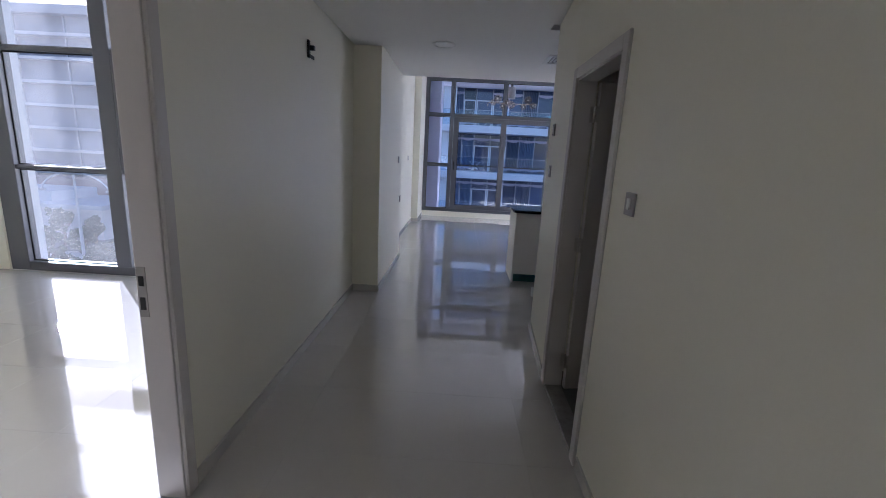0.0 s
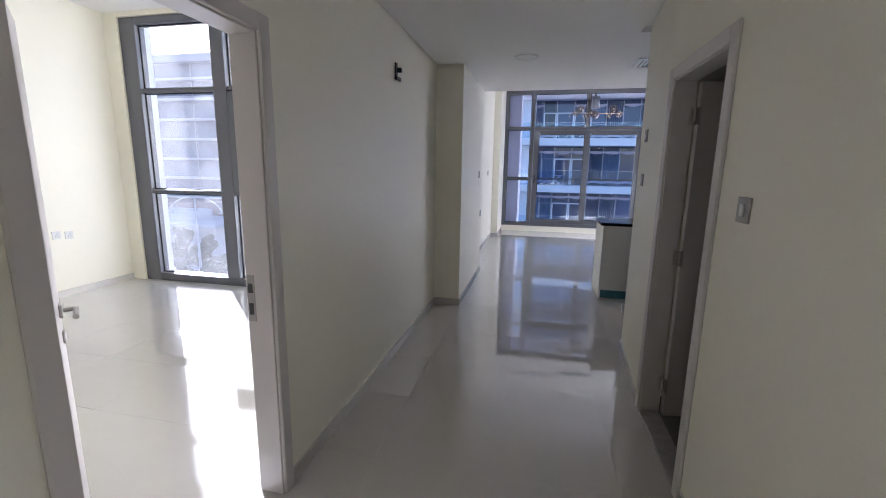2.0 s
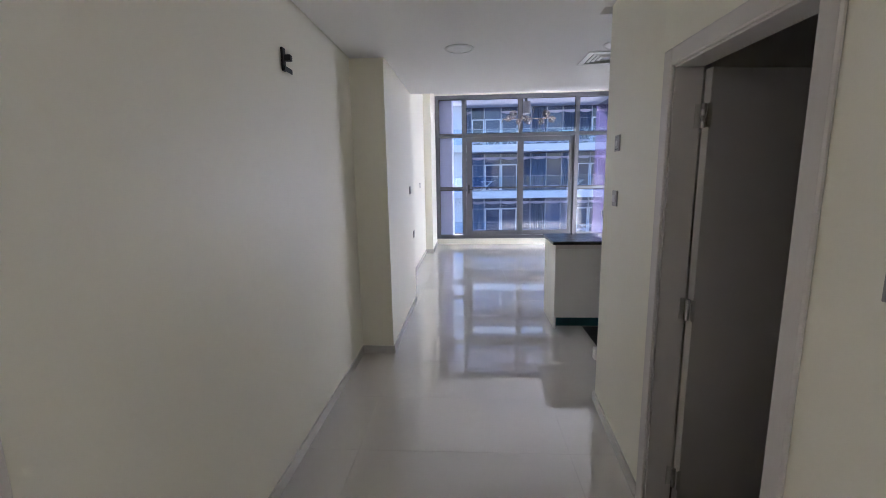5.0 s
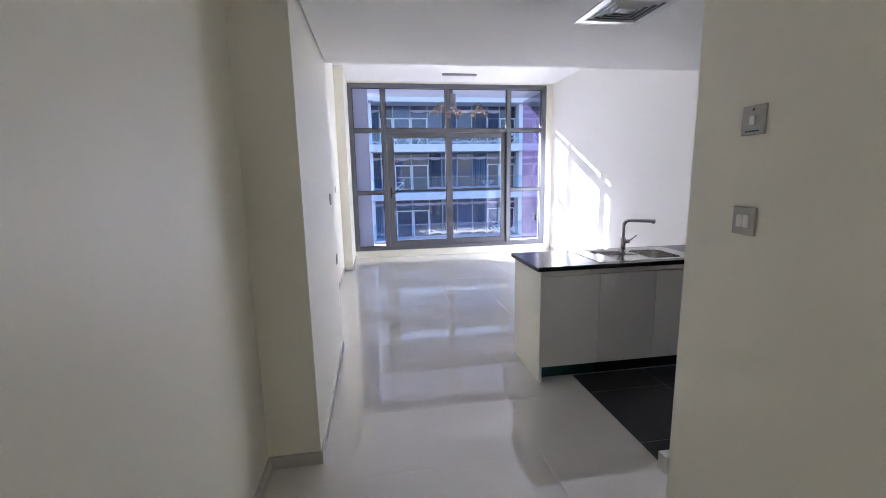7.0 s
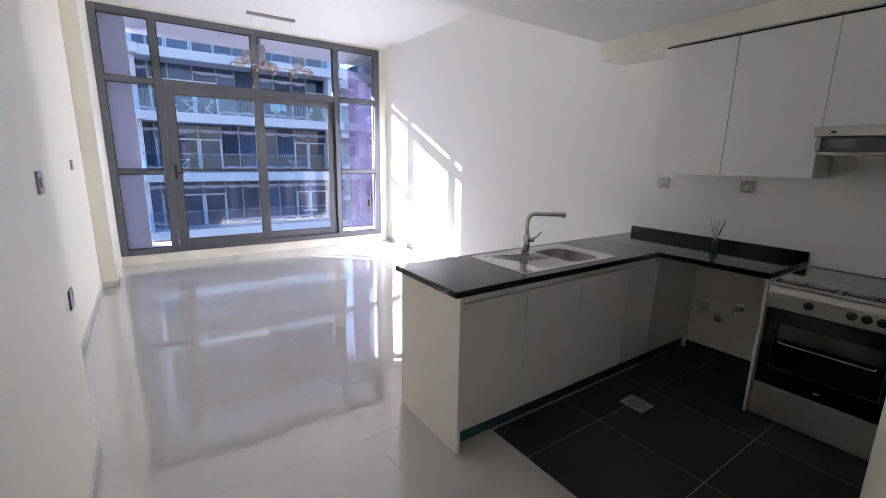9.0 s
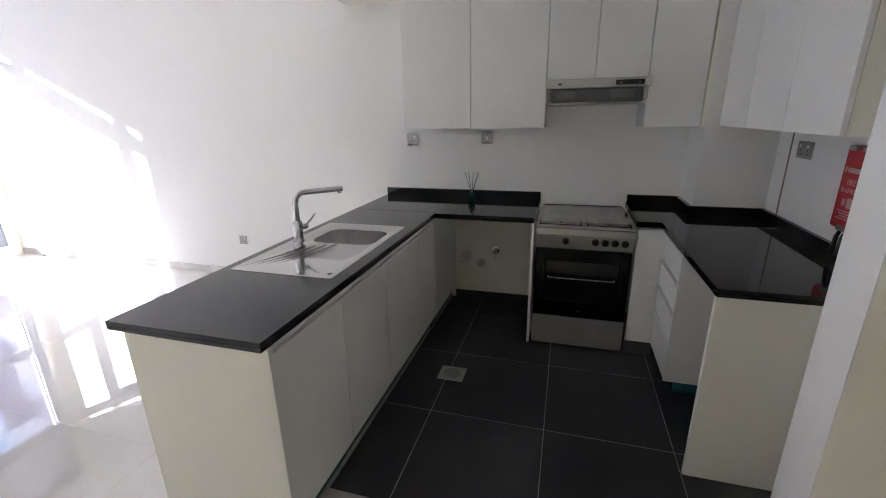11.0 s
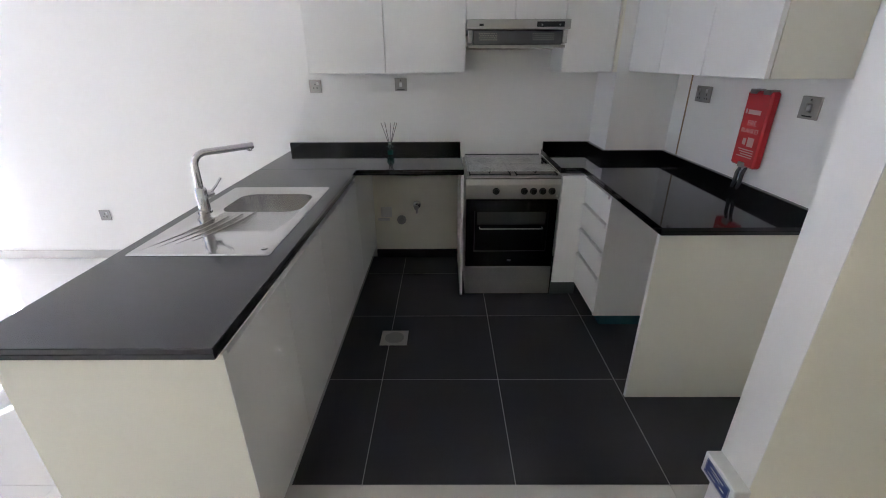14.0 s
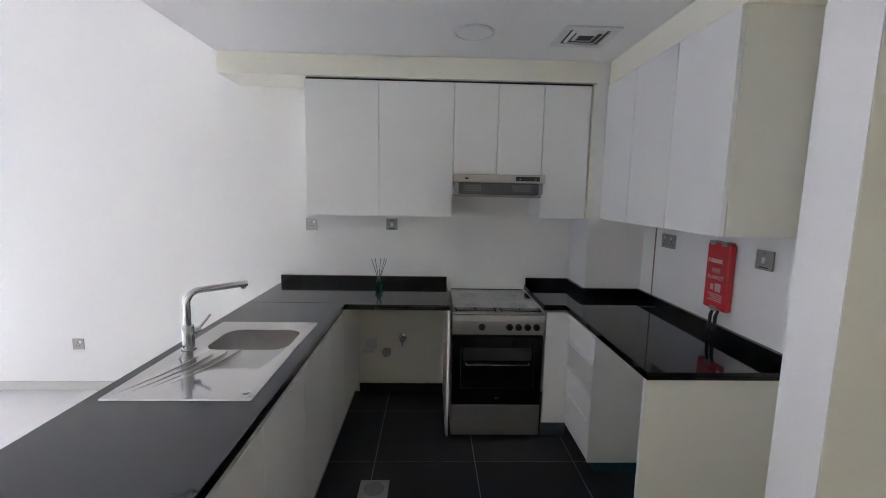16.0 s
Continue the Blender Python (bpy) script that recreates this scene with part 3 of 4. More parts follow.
def balcony_chair(x, y, z, turn):
    t = thing("balcony_chair", (x, y, z), "white folding chair on a balcony opposite", "chair", "balcony furniture")
    part("seat", boxes((x - 0.22, y - 0.2, z + 0.43, x + 0.22, y + 0.2, z + 0.46), bevel=0.005), SLABW, t)
    part("backrest", boxes((x + turn * 0.20, y - 0.2, z + 0.62, x + turn * 0.23, y + 0.2, z + 0.86), bevel=0.005), SLABW, t)
    for d in (-0.18, 0.18):
        part("leg", tube(bmesh.new(), [(x - turn * 0.25, y + d, z), (x + turn * 0.22, y + d, z + 0.88)], 0.016, 6), SLABW, t)
        part("leg", tube(bmesh.new(), [(x + turn * 0.25, y + d, z), (x - turn * 0.18, y + d, z + 0.44)], 0.016, 6), SLABW, t)


F3, F4, F5 = -12.9 + 3.33 * 3, -12.9 + 3.33 * 4, -12.9 + 3.33 * 5
folding_table(9.0, 30.8, F3)
balcony_chair(10.2, 30.9, F3, 1)
folding_table(8.2, 30.8, F4)
balcony_chair(9.2, 30.8, F5, 1)
balcony_chair(10.3, 30.8, F5, -1)
folding_table(2.4, 30.8, F5)
balcony_chair(1.5, 30.8, F5, -1)
balcony_chair(3.3, 30.8, F5, 1)
folding_table(1.6, 30.8, F4)
ar = thing("clothes_airer", (7.2, 30.8, F5), "clothes airer hung with pale teal laundry", "airer")
for d in (-0.25, 0.25):
    part("leg", tube(bmesh.new(), [(6.7, 30.8 + d, F5), (7.7, 30.8 + d, F5 + 0.9)], 0.015, 6), SLABW, ar)
    part("leg", tube(bmesh.new(), [(7.7, 30.8 + d, F5), (6.7, 30.8 + d, F5 + 0.9)], 0.015, 6), SLABW, ar)
LAUN = surf("pale teal laundry", (0.30, 0.52, 0.55), 0.9, fine=(20, 0.2))
for k in range(5):
    part("cloth", boxes((6.75 + 0.2 * k, 30.5, F5 + 0.45 + 0.06 * (k % 2), 6.92 + 0.2 * k, 30.52, F5 + 0.92), bevel=0.004), LAUN, ar)


# ---------------- kitchen: base units ----------------
CT, CB = 0.894, 0.860


def base_unit(x0, x1, y_front, y_back, label, body_top=0.85, door=True):
    """Floor cabinet whose door looks towards -y, with a recessed grip rail over the door and a film-covered plinth."""
    u = thing("base_cabinet", ((x0 + x1) / 2, (y_front + y_back) / 2, 0), label, "cabinet", "peninsula cabinets")
    part("body", boxes((x0 + 0.001, y_front + 0.022, 0.10, x1 - 0.001, y_back, body_top)), LAC, u)
    part("door", boxes((x0 + 0.0018, y_front, 0.105, x1 - 0.0018, y_front + 0.02, 0.814), bevel=0.0015), LAC, u, "flat white handleless door")
    part("grip_rail", boxes((x0, y_front + 0.012, 0.819, x1, y_front + 0.021, 0.8585), bevel=0.001), LAC, u)
    part("plinth", boxes((x0 + 0.001, y_front + 0.05, 0.0, x1 - 0.001, y_front + 0.062, 0.099)), TEAL if x0 < 1.2 else BLACKP, u, "plinth still under teal film" if x0 < 1.2 else "dark plinth")
    return u


for x0, x1 in ((1.122, 1.586), (1.586, 2.052), (2.052, 2.551), (2.551, 2.90)):
    base_unit(x0, x1, 2.787, 3.325, "handleless white lacquer base cabinet in the peninsula", 0.72 if 1.5 < x0 < 2.3 else 0.85)
ep = thing("end_panel", (1.11, 3.05, 0), "white panel closing the end of the peninsula", "panel")
part("panel", boxes((1.10, 2.762, 0.0, 1.12, 3.345, CB), bevel=0.0015), CREAM, ep)
part("edge_band", boxes((1.1003, 2.7608, 0.0, 1.1197, 2.7625, CB)), LAC, ep, "white edge band")
bp = thing("back_panel", (2.3, 3.34, 0), "white panel on the living room side of the peninsula", "panel")
part("panel", boxes((1.1205, 3.328, 0.0, 3.515, 3.345, CB), bevel=0.0015), LAC, bp)
fp = thing("filler_panel", (3.2, 2.795, 0), "white blind panel beside the appliance space", "panel")
part("panel", boxes((2.902, 2.787, 0.105, 3.515, 2.805, CB), bevel=0.001), LAC, fp)
part("plinth", boxes((2.902, 2.825, 0.0, 3.515, 2.837, 0.104)), BLACKP, fp, "dark plinth")
sp = thing("side_panel", (3.2, 2.105, 0), "slim white panel beside the cooker", "panel")
part("panel", boxes((2.868, 2.098, 0.0, 3.515, 2.115, CB), bevel=0.001), LAC, sp)

# worktops: two laminated layers with a fine groove between them
def slab(outline, lower=False):
    """outline(o): the corners, drawn in by o. One granite layer with eased edges."""
    rows = ((CB, 0.002), (CB + 0.002, 0.0), (0.8755, 0.0), (0.8768, 0.003)) if lower else ((0.8768, 0.003), (0.878, 0.0), (CT - 0.002, 0.0), (CT, 0.002))
    return loft(bmesh.new(), [[(x, y, z) for x, y in outline(o)] for z, o in rows])


def worktop(at, label, outline, material):
    w = thing("worktop", at, label, "worktop")
    part("slab", slab(outline), material, w)
    part("edge_layer", slab(outline, True), material, w, "second granite layer under the edge")
    return w


SX0, SX1, SY0, SY1 = 2.064, 2.354, 2.872, 3.242
wt = worktop((2.0, 3.08, CB), "dark honed granite worktop on the peninsula", (lambda o: [(1.078 + o, 2.768 + o), (2.240, 2.768 + o), (2.240, SY0), (SX0, SY0), (SX0, SY1), (SX1, SY1), (SX1, SY0), (2.2402, SY0), (2.2402, 2.768 + o),
                             (2.899, 2.768 + o), (2.899, 3.385 - o), (1.078 + o, 3.385 - o)]), MATGRAN)
wt2 = worktop((3.2, 2.7, CB), "polished black granite worktop along the wall", (lambda o: [(2.866 + o, 2.098 + o), (3.517, 2.098 + o), (3.517, 3.385 - o), (2.901, 3.385 - o), (2.901, 2.768 + o), (2.866 + o, 2.768 + o)]), GRAN)
part("joint", boxes((2.8975, 2.772, CT, 2.9025, 3.382, CT + 0.0005)), GASKET, wt2, "dark sealed joint")
part("upstand", boxes((3.492, 2.10, CT, 3.518, 3.380, 0.954), bevel=0.002), GRAN, wt2, "low granite upstand")
wt3 = worktop((2.6, 1.05, CB), "polished black granite corner worktop", (lambda o: [(1.855 + o, 0.732), (3.168, 0.732), (3.168, 1.132), (3.517, 1.132), (3.517, 1.485), (2.905 + o, 1.485), (2.905 + o, 1.345 - o), (1.855 + o, 1.345 - o)]), GRAN)
part("upstand", boxes((3.492, 1.157, CT, 3.518, 1.478, 0.954), (3.142, 1.132, CT, 3.518, 1.157, 0.954), (3.142, 0.759, CT, 3.168, 1.132, 0.954), (1.872, 0.733, CT, 3.168, 0.759, 0.954), bevel=0.002), GRAN, wt3, "low granite upstand")
part("joint", boxes((2.884, 0.762, CT, 2.8865, 1.342, CT + 0.0004)), DGROUT, wt3)

dr = thing("drawer_unit", (2.66, 1.05, 0), "white lacquer four-drawer base cabinet", "cabinet")
part("body", boxes((2.462, 0.76, 0.10, 2.866, 1.305, 0.852)), LAC, dr)
part("side", boxes((2.442, 0.76, 0.10, 2.4615, 1.327, 0.852), bevel=0.001), LAC, dr)
for z0, z1 in ((0.105, 0.335), (0.345, 0.505), (0.515, 0.675), (0.685, 0.845)):
    bm = boxes((2.463, 1.3065, z0, 2.866, 1.326, z1 - 0.022), bevel=0.0015)
    box(bm, 2.463, 1.3065, z1 - 0.021, 2.866, 1.338, z1, bevel=0.003)
    part("drawer", bm, LAC, dr, "white drawer front with a projecting lip grip")
part("plinth", boxes((2.50, 0.80, 0.0, 2.86, 1.26, 0.099)), TEAL, dr, "plinth still under teal film")
ff = thing("corner_filler", (2.88, 1.4, 0), "white filler panel between cooker and drawers", "panel")
part("panel", boxes((2.868, 1.30, 0.10, 2.886, 1.478, 0.852), bevel=0.001), LAC, ff)
part("plinth", boxes((2.884, 1.31, 0.0, 2.896, 1.478, 0.099)), ALU, ff)
ep2 = thing("end_panel", (1.88, 1.04, 0), "white panel carrying the end of the corner worktop", "panel")
part("panel", boxes((1.870, 0.735, 0.0, 1.890, 1.338, CB), bevel=0.0015), CREAM, ep2)
part("edge_band", boxes((1.8703, 1.3375, 0.0, 1.8897, 1.3392, CB)), LAC, ep2, "white edge band")
struct("baseboard_kitchen", boxes((3.508, 2.117, 0, 3.518, 2.785, 0.07), (1.892, 0.731, 0, 2.44, 0.742, 0.07)), DTILE, "charcoal tile skirting in the appliance spaces")

struct("wall_appliance_space", boxes((3.5165, 2.117, 0, 3.5195, 2.785, CB)), WALL, "cream painted wall behind the appliance space")

# ---------------- wall cabinets ----------------


def wall_unit(x0, y0, z0, x1, y1, z1, face, group, label):
    """Wall cabinet with one flat door on its -x or +y face."""
    u = thing("wall_cabinet", ((x0 + x1) / 2, (y0 + y1) / 2, z0), label, "cabinet", group)
    if face == "-x":
        part("body", boxes((x0 + 0.021, y0 + 0.0008, z0, x1, y1 - 0.0008, z1)), LAC, u)
        part("door", boxes((x0, y0 + 0.002, z0, x0 + 0.019, y1 - 0.002, z1 - 0.004), bevel=0.0015), LAC, u)
    else:
        part("body", boxes((x0 + 0.0008, y0, z0, x1 - 0.0008, y1 - 0.021, z1)), CREAM, u)
        part("door", boxes((x0 + 0.002, y1 - 0.019, z0, x1 - 0.002, y1, z1 - 0.004), bevel=0.0015), LAC, u)
    return u


for y0, y1, z0 in ((2.591, 3.088, 1.44), (2.084, 2.591, 1.44), (1.785, 2.084, 1.737), (1.474, 1.785, 1.737), (1.152, 1.474, 1.44)):
    wall_unit(3.195, y0, z0, 3.518, y1, 2.343, "-x", "wall cabinets over the cooker", "white lacquer wall cabinet with a flat door" if z0 < 1.5 else "short white lacquer wall cabinet above the hood")
# solid black filler painted in as the shade of the gap
struct("trim", boxes((3.21, 1.14, 2.344, 3.516, 3.08, 2.3535)), BLACKP, "black strip standing for the shade in the gap over the wall cabinets")
for x0, x1 in ((1.925, 2.345), (2.345, 2.765), (2.765, 3.168)):
    wall_unit(x0, 0.731, 1.445, x1, 1.055, 2.343, "+y", "wall cabinets on the side wall", "white lacquer wall cabinet on the side wall")
cf = thing("corner_strip", (3.18, 1.09, 1.44), "narrow white strip in the corner of the wall cabinets", "panel")
part("panel", boxes((3.1685, 1.1305, 1.44, 3.194, 1.150, 2.343)), WALL, cf)

hd = thing("cooker_hood", (3.3, 1.775, 1.6), "slim brushed steel pull-out cooker hood", "cooker hood")
part("body", boxes((3.16, 1.478, 1.665, 3.515, 2.080, 1.735), bevel=0.002), ALU, hd)
part("front_bar", boxes((3.085, 1.470, 1.680, 3.158, 2.086, 1.733), bevel=0.003), STEELY, hd, "brushed steel front bar")
part("drawer", boxes((3.10, 1.510, 1.598, 3.19, 2.046, 1.676), bevel=0.004), DARKST, hd)
for y in (1.482, 2.050):
    part("bracket", boxes((3.098, y, 1.604, 3.20, y + 0.024, 1.678), bevel=0.003), NICKEL, hd)
bm = bmesh.new()
for ya, yb in ((1.56, 1.69), (1.90, 2.01)):
    for i in range(11):
        for j in range(4):
            y, z = ya + (yb - ya) * (i + 0.5 * (j % 2)) / 11, 1.622 + 0.011 * j
            box(bm, 3.0985, y, z, 3.0998, y + 0.005, z + 0.006)
tagged(part("grille", bm, NICKEL, hd, "perforated filter"), kind="stuff")
part("base_plate", boxes((3.12, 1.485, 1.582, 3.50, 2.07, 1.5975)), NICKEL, hd)
part("control_strip", boxes((3.0825, 1.508, 1.692, 3.0845, 1.670, 1.720)), BLACKP, hd)
part("badge", boxes((3.0828, 1.985, 1.698, 3.0846, 2.01, 1.71)), BLACKP, hd)
for y in (1.535, 1.64):
    part("button", lathe(bmesh.new(), (3.079, y, 1.703), [(0.005, 0), (0.005, 0.004)], 10, "x"), NICKEL, hd)

# ---------------- cooker ----------------
ck = thing("cooker", (3.15, 1.785, 0), "freestanding stainless steel gas cooker with a black oven door", "cooker")
SY, EY = 1.492, 2.086
part("body", boxes((2.885, SY + 0.004, 0.03, 3.48, EY - 0.004, 0.842), bevel=0.002), STEEL, ck)
bm = bmesh.new()
loft(bm, [[(2.885, y, 0.705), (2.858, y, 0.707), (2.846, y, 0.80), (2.850, y, 0.836), (2.885, y, 0.8425)] for y in (SY, EY)])
panel = part("control_panel", bm, STEEL, ck, "brushed steel control panel")
for y in (1.895, 1.718, 1.660, 1.602, 1.544):
    bm = bmesh.new()
    lathe(bm, (2.852, y, 0.760), [(0.022, 0), (0.022, -0.006), (0.017, -0.008), (0.016, -0.026), (0.013, -0.028)], 20, "x")
    box(bm, 2.820, y - 0.003, 0.748, 2.828, y + 0.003, 0.774)
    part("knob", bm, BLACKP, panel, "black rotary knob", True)
part("door", boxes((2.852, SY + 0.006, 0.232, 2.884, EY - 0.006, 0.701), bevel=0.004), BLACKGL, ck, "black glass oven door")
part("oven_window", boxes((2.8505, 1.565, 0.532, 2.852, 2.010, 0.622), bevel=0.0005), surf("oven window glass", (0.03, 0.03, 0.028), 0.08, tone=(8, 0.3)), ck)
bm = bmesh.new()
tube(bm, [(2.852, 1.585, 0.517), (2.826, 1.585, 0.517), (2.820, 1.592, 0.517), (2.820, 1.985, 0.517), (2.826, 1.992, 0.517), (2.852, 1.992, 0.517)], 0.0036, 10)
part("door_handle", bm, NICKEL, ck, "slim metal bar handle", True)
part("door_inner_frame", boxes((2.8509, 1.548, 0.345, 2.852, 1.553, 0.628), (2.8509, 2.022, 0.345, 2.852, 2.027, 0.628), (2.8509, 1.553, 0.345, 2.852, 2.022, 0.350)), IRON, ck, "dark printed border on the oven glass")
part("spark_button", lathe(bmesh.new(), (2.855, 1.508, 0.728), [(0.007, 0), (0.007, -0.004), (0.005, -0.006)], 14, "x"), WPLAST, panel, "small ignition button")
part("badge", boxes((2.8508, 1.775, 0.272, 2.852, 1.80, 0.284)), NICKEL, ck)
part("lower_drawer", boxes((2.854, SY + 0.006, 0.020, 2.884, EY - 0.006, 0.226), bevel=0.003), STEEL, ck, "brushed steel drawer front")
for y in (SY + 0.05, EY - 0.05):
    for x in (2.92, 3.44):
        part("foot", lathe(bmesh.new(), (x, y, 0.0), [(0.018, 0), (0.015, 0.03)], 12), BLACKP, ck)
part("hob", boxes((2.852, SY, 0.843, 3.44, EY, 0.856), bevel=0.004), STEEL, ck)
for x, y, r in ((3.02, 1.64, 0.045), (3.02, 1.94, 0.035), (3.31, 1.64, 0.035), (3.31, 1.94, 0.05)):
    part("burner", lathe(bmesh.new(), (x, y, 0.856), [(r * 1.5, 0), (r * 1.5, 0.002), (r, 0.003), (r, 0.0065), (r * 0.6, 0.0085)], 20), IRON, ck)
for y0, y1 in ((1.515, 1.775), (1.805, 2.065)):
    bm = boxes((2.860, y0, 0.8605, 2.868, y1, 0.8655), (3.43, y0, 0.8605, 3.438, y1, 0.8655), (2.868, y0, 0.8605, 3.43, y0 + 0.008, 0.8655), (2.868, y1 - 0.008, 0.8605, 3.43, y1, 0.8655),
               (3.165, y0 + 0.008, 0.8605, 3.173, y1 - 0.008, 0.8655))
    for x in (3.02, 3.31):
        box(bm, x - 0.12, (y0 + y1) / 2 - 0.004, 0.8605, x - 0.03, (y0 + y1) / 2 + 0.004, 0.8655)
        box(bm, x + 0.03, (y0 + y1) / 2 - 0.004, 0.8605, x + 0.12, (y0 + y1) / 2 + 0.004, 0.8655)
    for x in (2.860, 3.43):
        for y in (y0, y1 - 0.008):
            box(bm, x, y, 0.856, x + 0.008, y + 0.008, 0.8605)
    part("pan_support", bm, IRON, ck)
part("lid", boxes((2.912, SY + 0.012, 0.867, 3.44, EY - 0.012, 0.8715), bevel=0.001), clear("pale lid glass", (0.97, 0.975, 0.97), rough=0.06, face=0.33, edge=0.7), ck, "closed smoky glass lid")
part("lid_hinge", boxes((3.44, SY + 0.02, 0.856, 3.454, EY - 0.02, 0.874), bevel=0.002), BLACKP, ck)

# ---------------- sink and tap ----------------
sn = thing("sink", (2.06, 3.1, CT), "stainless steel inset sink with a drainer", "sink")
bm = bmesh.new()
n = 6


def spread(x0, y0, x1, y1, z):
    """A rounded rectangle given by its corners, with the same count of points as every other one."""
    return rrect((x0 + x1) / 2, (y0 + y1) / 2, x1 - x0, y1 - y0, min(0.07, (x1 - x0) / 2.2), z, n)


outer = rrect(2.037, 3.085, 0.872, 0.508, 0.012, CT + 0.0008, n)
outer2 = rrect(2.037, 3.085, 0.862, 0.498, 0.012, CT + 0.0045, n)
outer3 = rrect(2.037, 3.085, 0.838, 0.474, 0.012, CT + 0.0030, n)
bowl = [spread(SX0 + a, SY0 + a, SX1 - a, SY1 - a, CT + z) for a, z in ((0.0, 0.0030), (0.004, 0.0), (0.006, -0.09), (0.016, -0.135), (0.05, -0.150))]
loft(bm, [outer, outer2, outer3] + bowl[:2], False, False)
part("drainer", bm, SINKST, sn, "polished steel rim and drainer", True)
part("bowl", loft(bmesh.new(), bowl[1:], cap0=False), BOWLST, sn, "brushed steel bowl", True)
for k in range(4):
    pts = [(1.64 + 0.03 * k + 0.35 * u, 3.312 - 0.048 * k - 0.10 * u - 0.015 * math.sin(math.pi * u), CT + 0.0018 + 0.0012 * math.sin(math.pi * u)) for u in (0, 0.1, 0.25, 0.5, 0.75, 0.9, 1.0)]
    part("drainer_rib", tube(bmesh.new(), pts, 0.0018, 8), SINKST, sn)
part("waste", lathe(bmesh.new(), (2.21, 3.057, 0.7445), [(0.042, 0), (0.042, 0.003), (0.03, 0.0035), (0.028, 0.001)], 24), CHROME, sn, "round waste strainer", True)
part("overflow", lathe(bmesh.new(), (1.66, 2.87, CT + 0.0032), [(0.012, 0), (0.012, 0.002), (0.009, 0.003)], 16), CHROME, sn, smooth=True)

tp = thing("kitchen_tap", (2.07, 3.293, CT), "chrome single-lever kitchen mixer tap", "tap")
tx, ty = 2.07, 3.293
bm = bmesh.new()
lathe(bm, (tx, ty, CT + 0.004), [(0.031, 0), (0.031, 0.006), (0.0245, 0.008), (0.0245, 0.10), (0.022, 0.108), (0.0165, 0.112)], 28)
part("body", bm, CHROME, tp, smooth=True)
spout = [(tx, ty, CT + 0.11), (tx, ty, CT + 0.207)]
R = 0.055
dx, dy = 0.66, -0.75
for k in range(1, 10):
    a = radians(10 * k)
    u = R * (1 - math.cos(a))
    spout.append((tx + dx * u, ty + dy * u, CT + 0.207 + R * math.sin(a)))
spout += [(tx + dx * 0.15, ty + dy * 0.15, CT + 0.2635), (tx + dx * 0.255, ty + dy * 0.255, CT + 0.2665)]
part("spout", tube(bmesh.new(), spout, 0.0145, 18), CHROME, tp, "curved swivel spout", True)
e = Vector((tx + dx * 0.238, ty + dy * 0.238, CT + 0.250))
part("aerator", lathe(bmesh.new(), (e.x, e.y, e.z - 0.006), [(0.010, 0), (0.011, 0.004), (0.011, 0.012)], 16), CHROME, tp, smooth=True)
bm = bmesh.new()
tube(bm, [(tx, ty, CT + 0.075), (tx + 0.05, ty - 0.02, CT + 0.075)], 0.017, 18)
part("cartridge", bm, CHROME, tp, smooth=True)
part("lever", tube(bmesh.new(), [(tx + 0.045, ty - 0.018, CT + 0.080), (tx + 0.072, ty - 0.034, CT + 0.105), (tx + 0.095, ty - 0.050, CT + 0.135)], [0.006, 0.0055, 0.005], 10), CHROME, tp, "thin lever", True)

# ---------------- reed diffuser ----------------
rd = thing("reed_diffuser", (3.325, 2.607, CT), "small green glass reed diffuser with dark sticks", "diffuser")
part("bottle", lathe(bmesh.new(), (3.325, 2.607, CT), [(0.024, 0), (0.026, 0.004), (0.026, 0.058), (0.012, 0.072), (0.012, 0.088)], 24), BOTTLE, rd, smooth=True)
part("oil", lathe(bmesh.new(), (3.325, 2.607, CT + 0.004), [(0.022, 0), (0.022, 0.030)], 20), surf("green scented oil", (0.02, 0.10, 0.085), 0.1), rd)
part("collar", lathe(bmesh.new(), (3.325, 2.607, CT + 0.074), [(0.014, 0), (0.014, 0.012)], 20), CHROME, rd)
for ox, oy in ((0.0, 0.055), (0.015, 0.03), (-0.01, -0.012), (0.012, -0.04), (-0.015, -0.058)):
    part("reed", tube(bmesh.new(), [(3.325 - ox * 0.2, 2.607 - oy * 0.2, CT + 0.02), (3.325 + ox, 2.607 + oy, CT + 0.225)], 0.002, 6), IRON, rd)


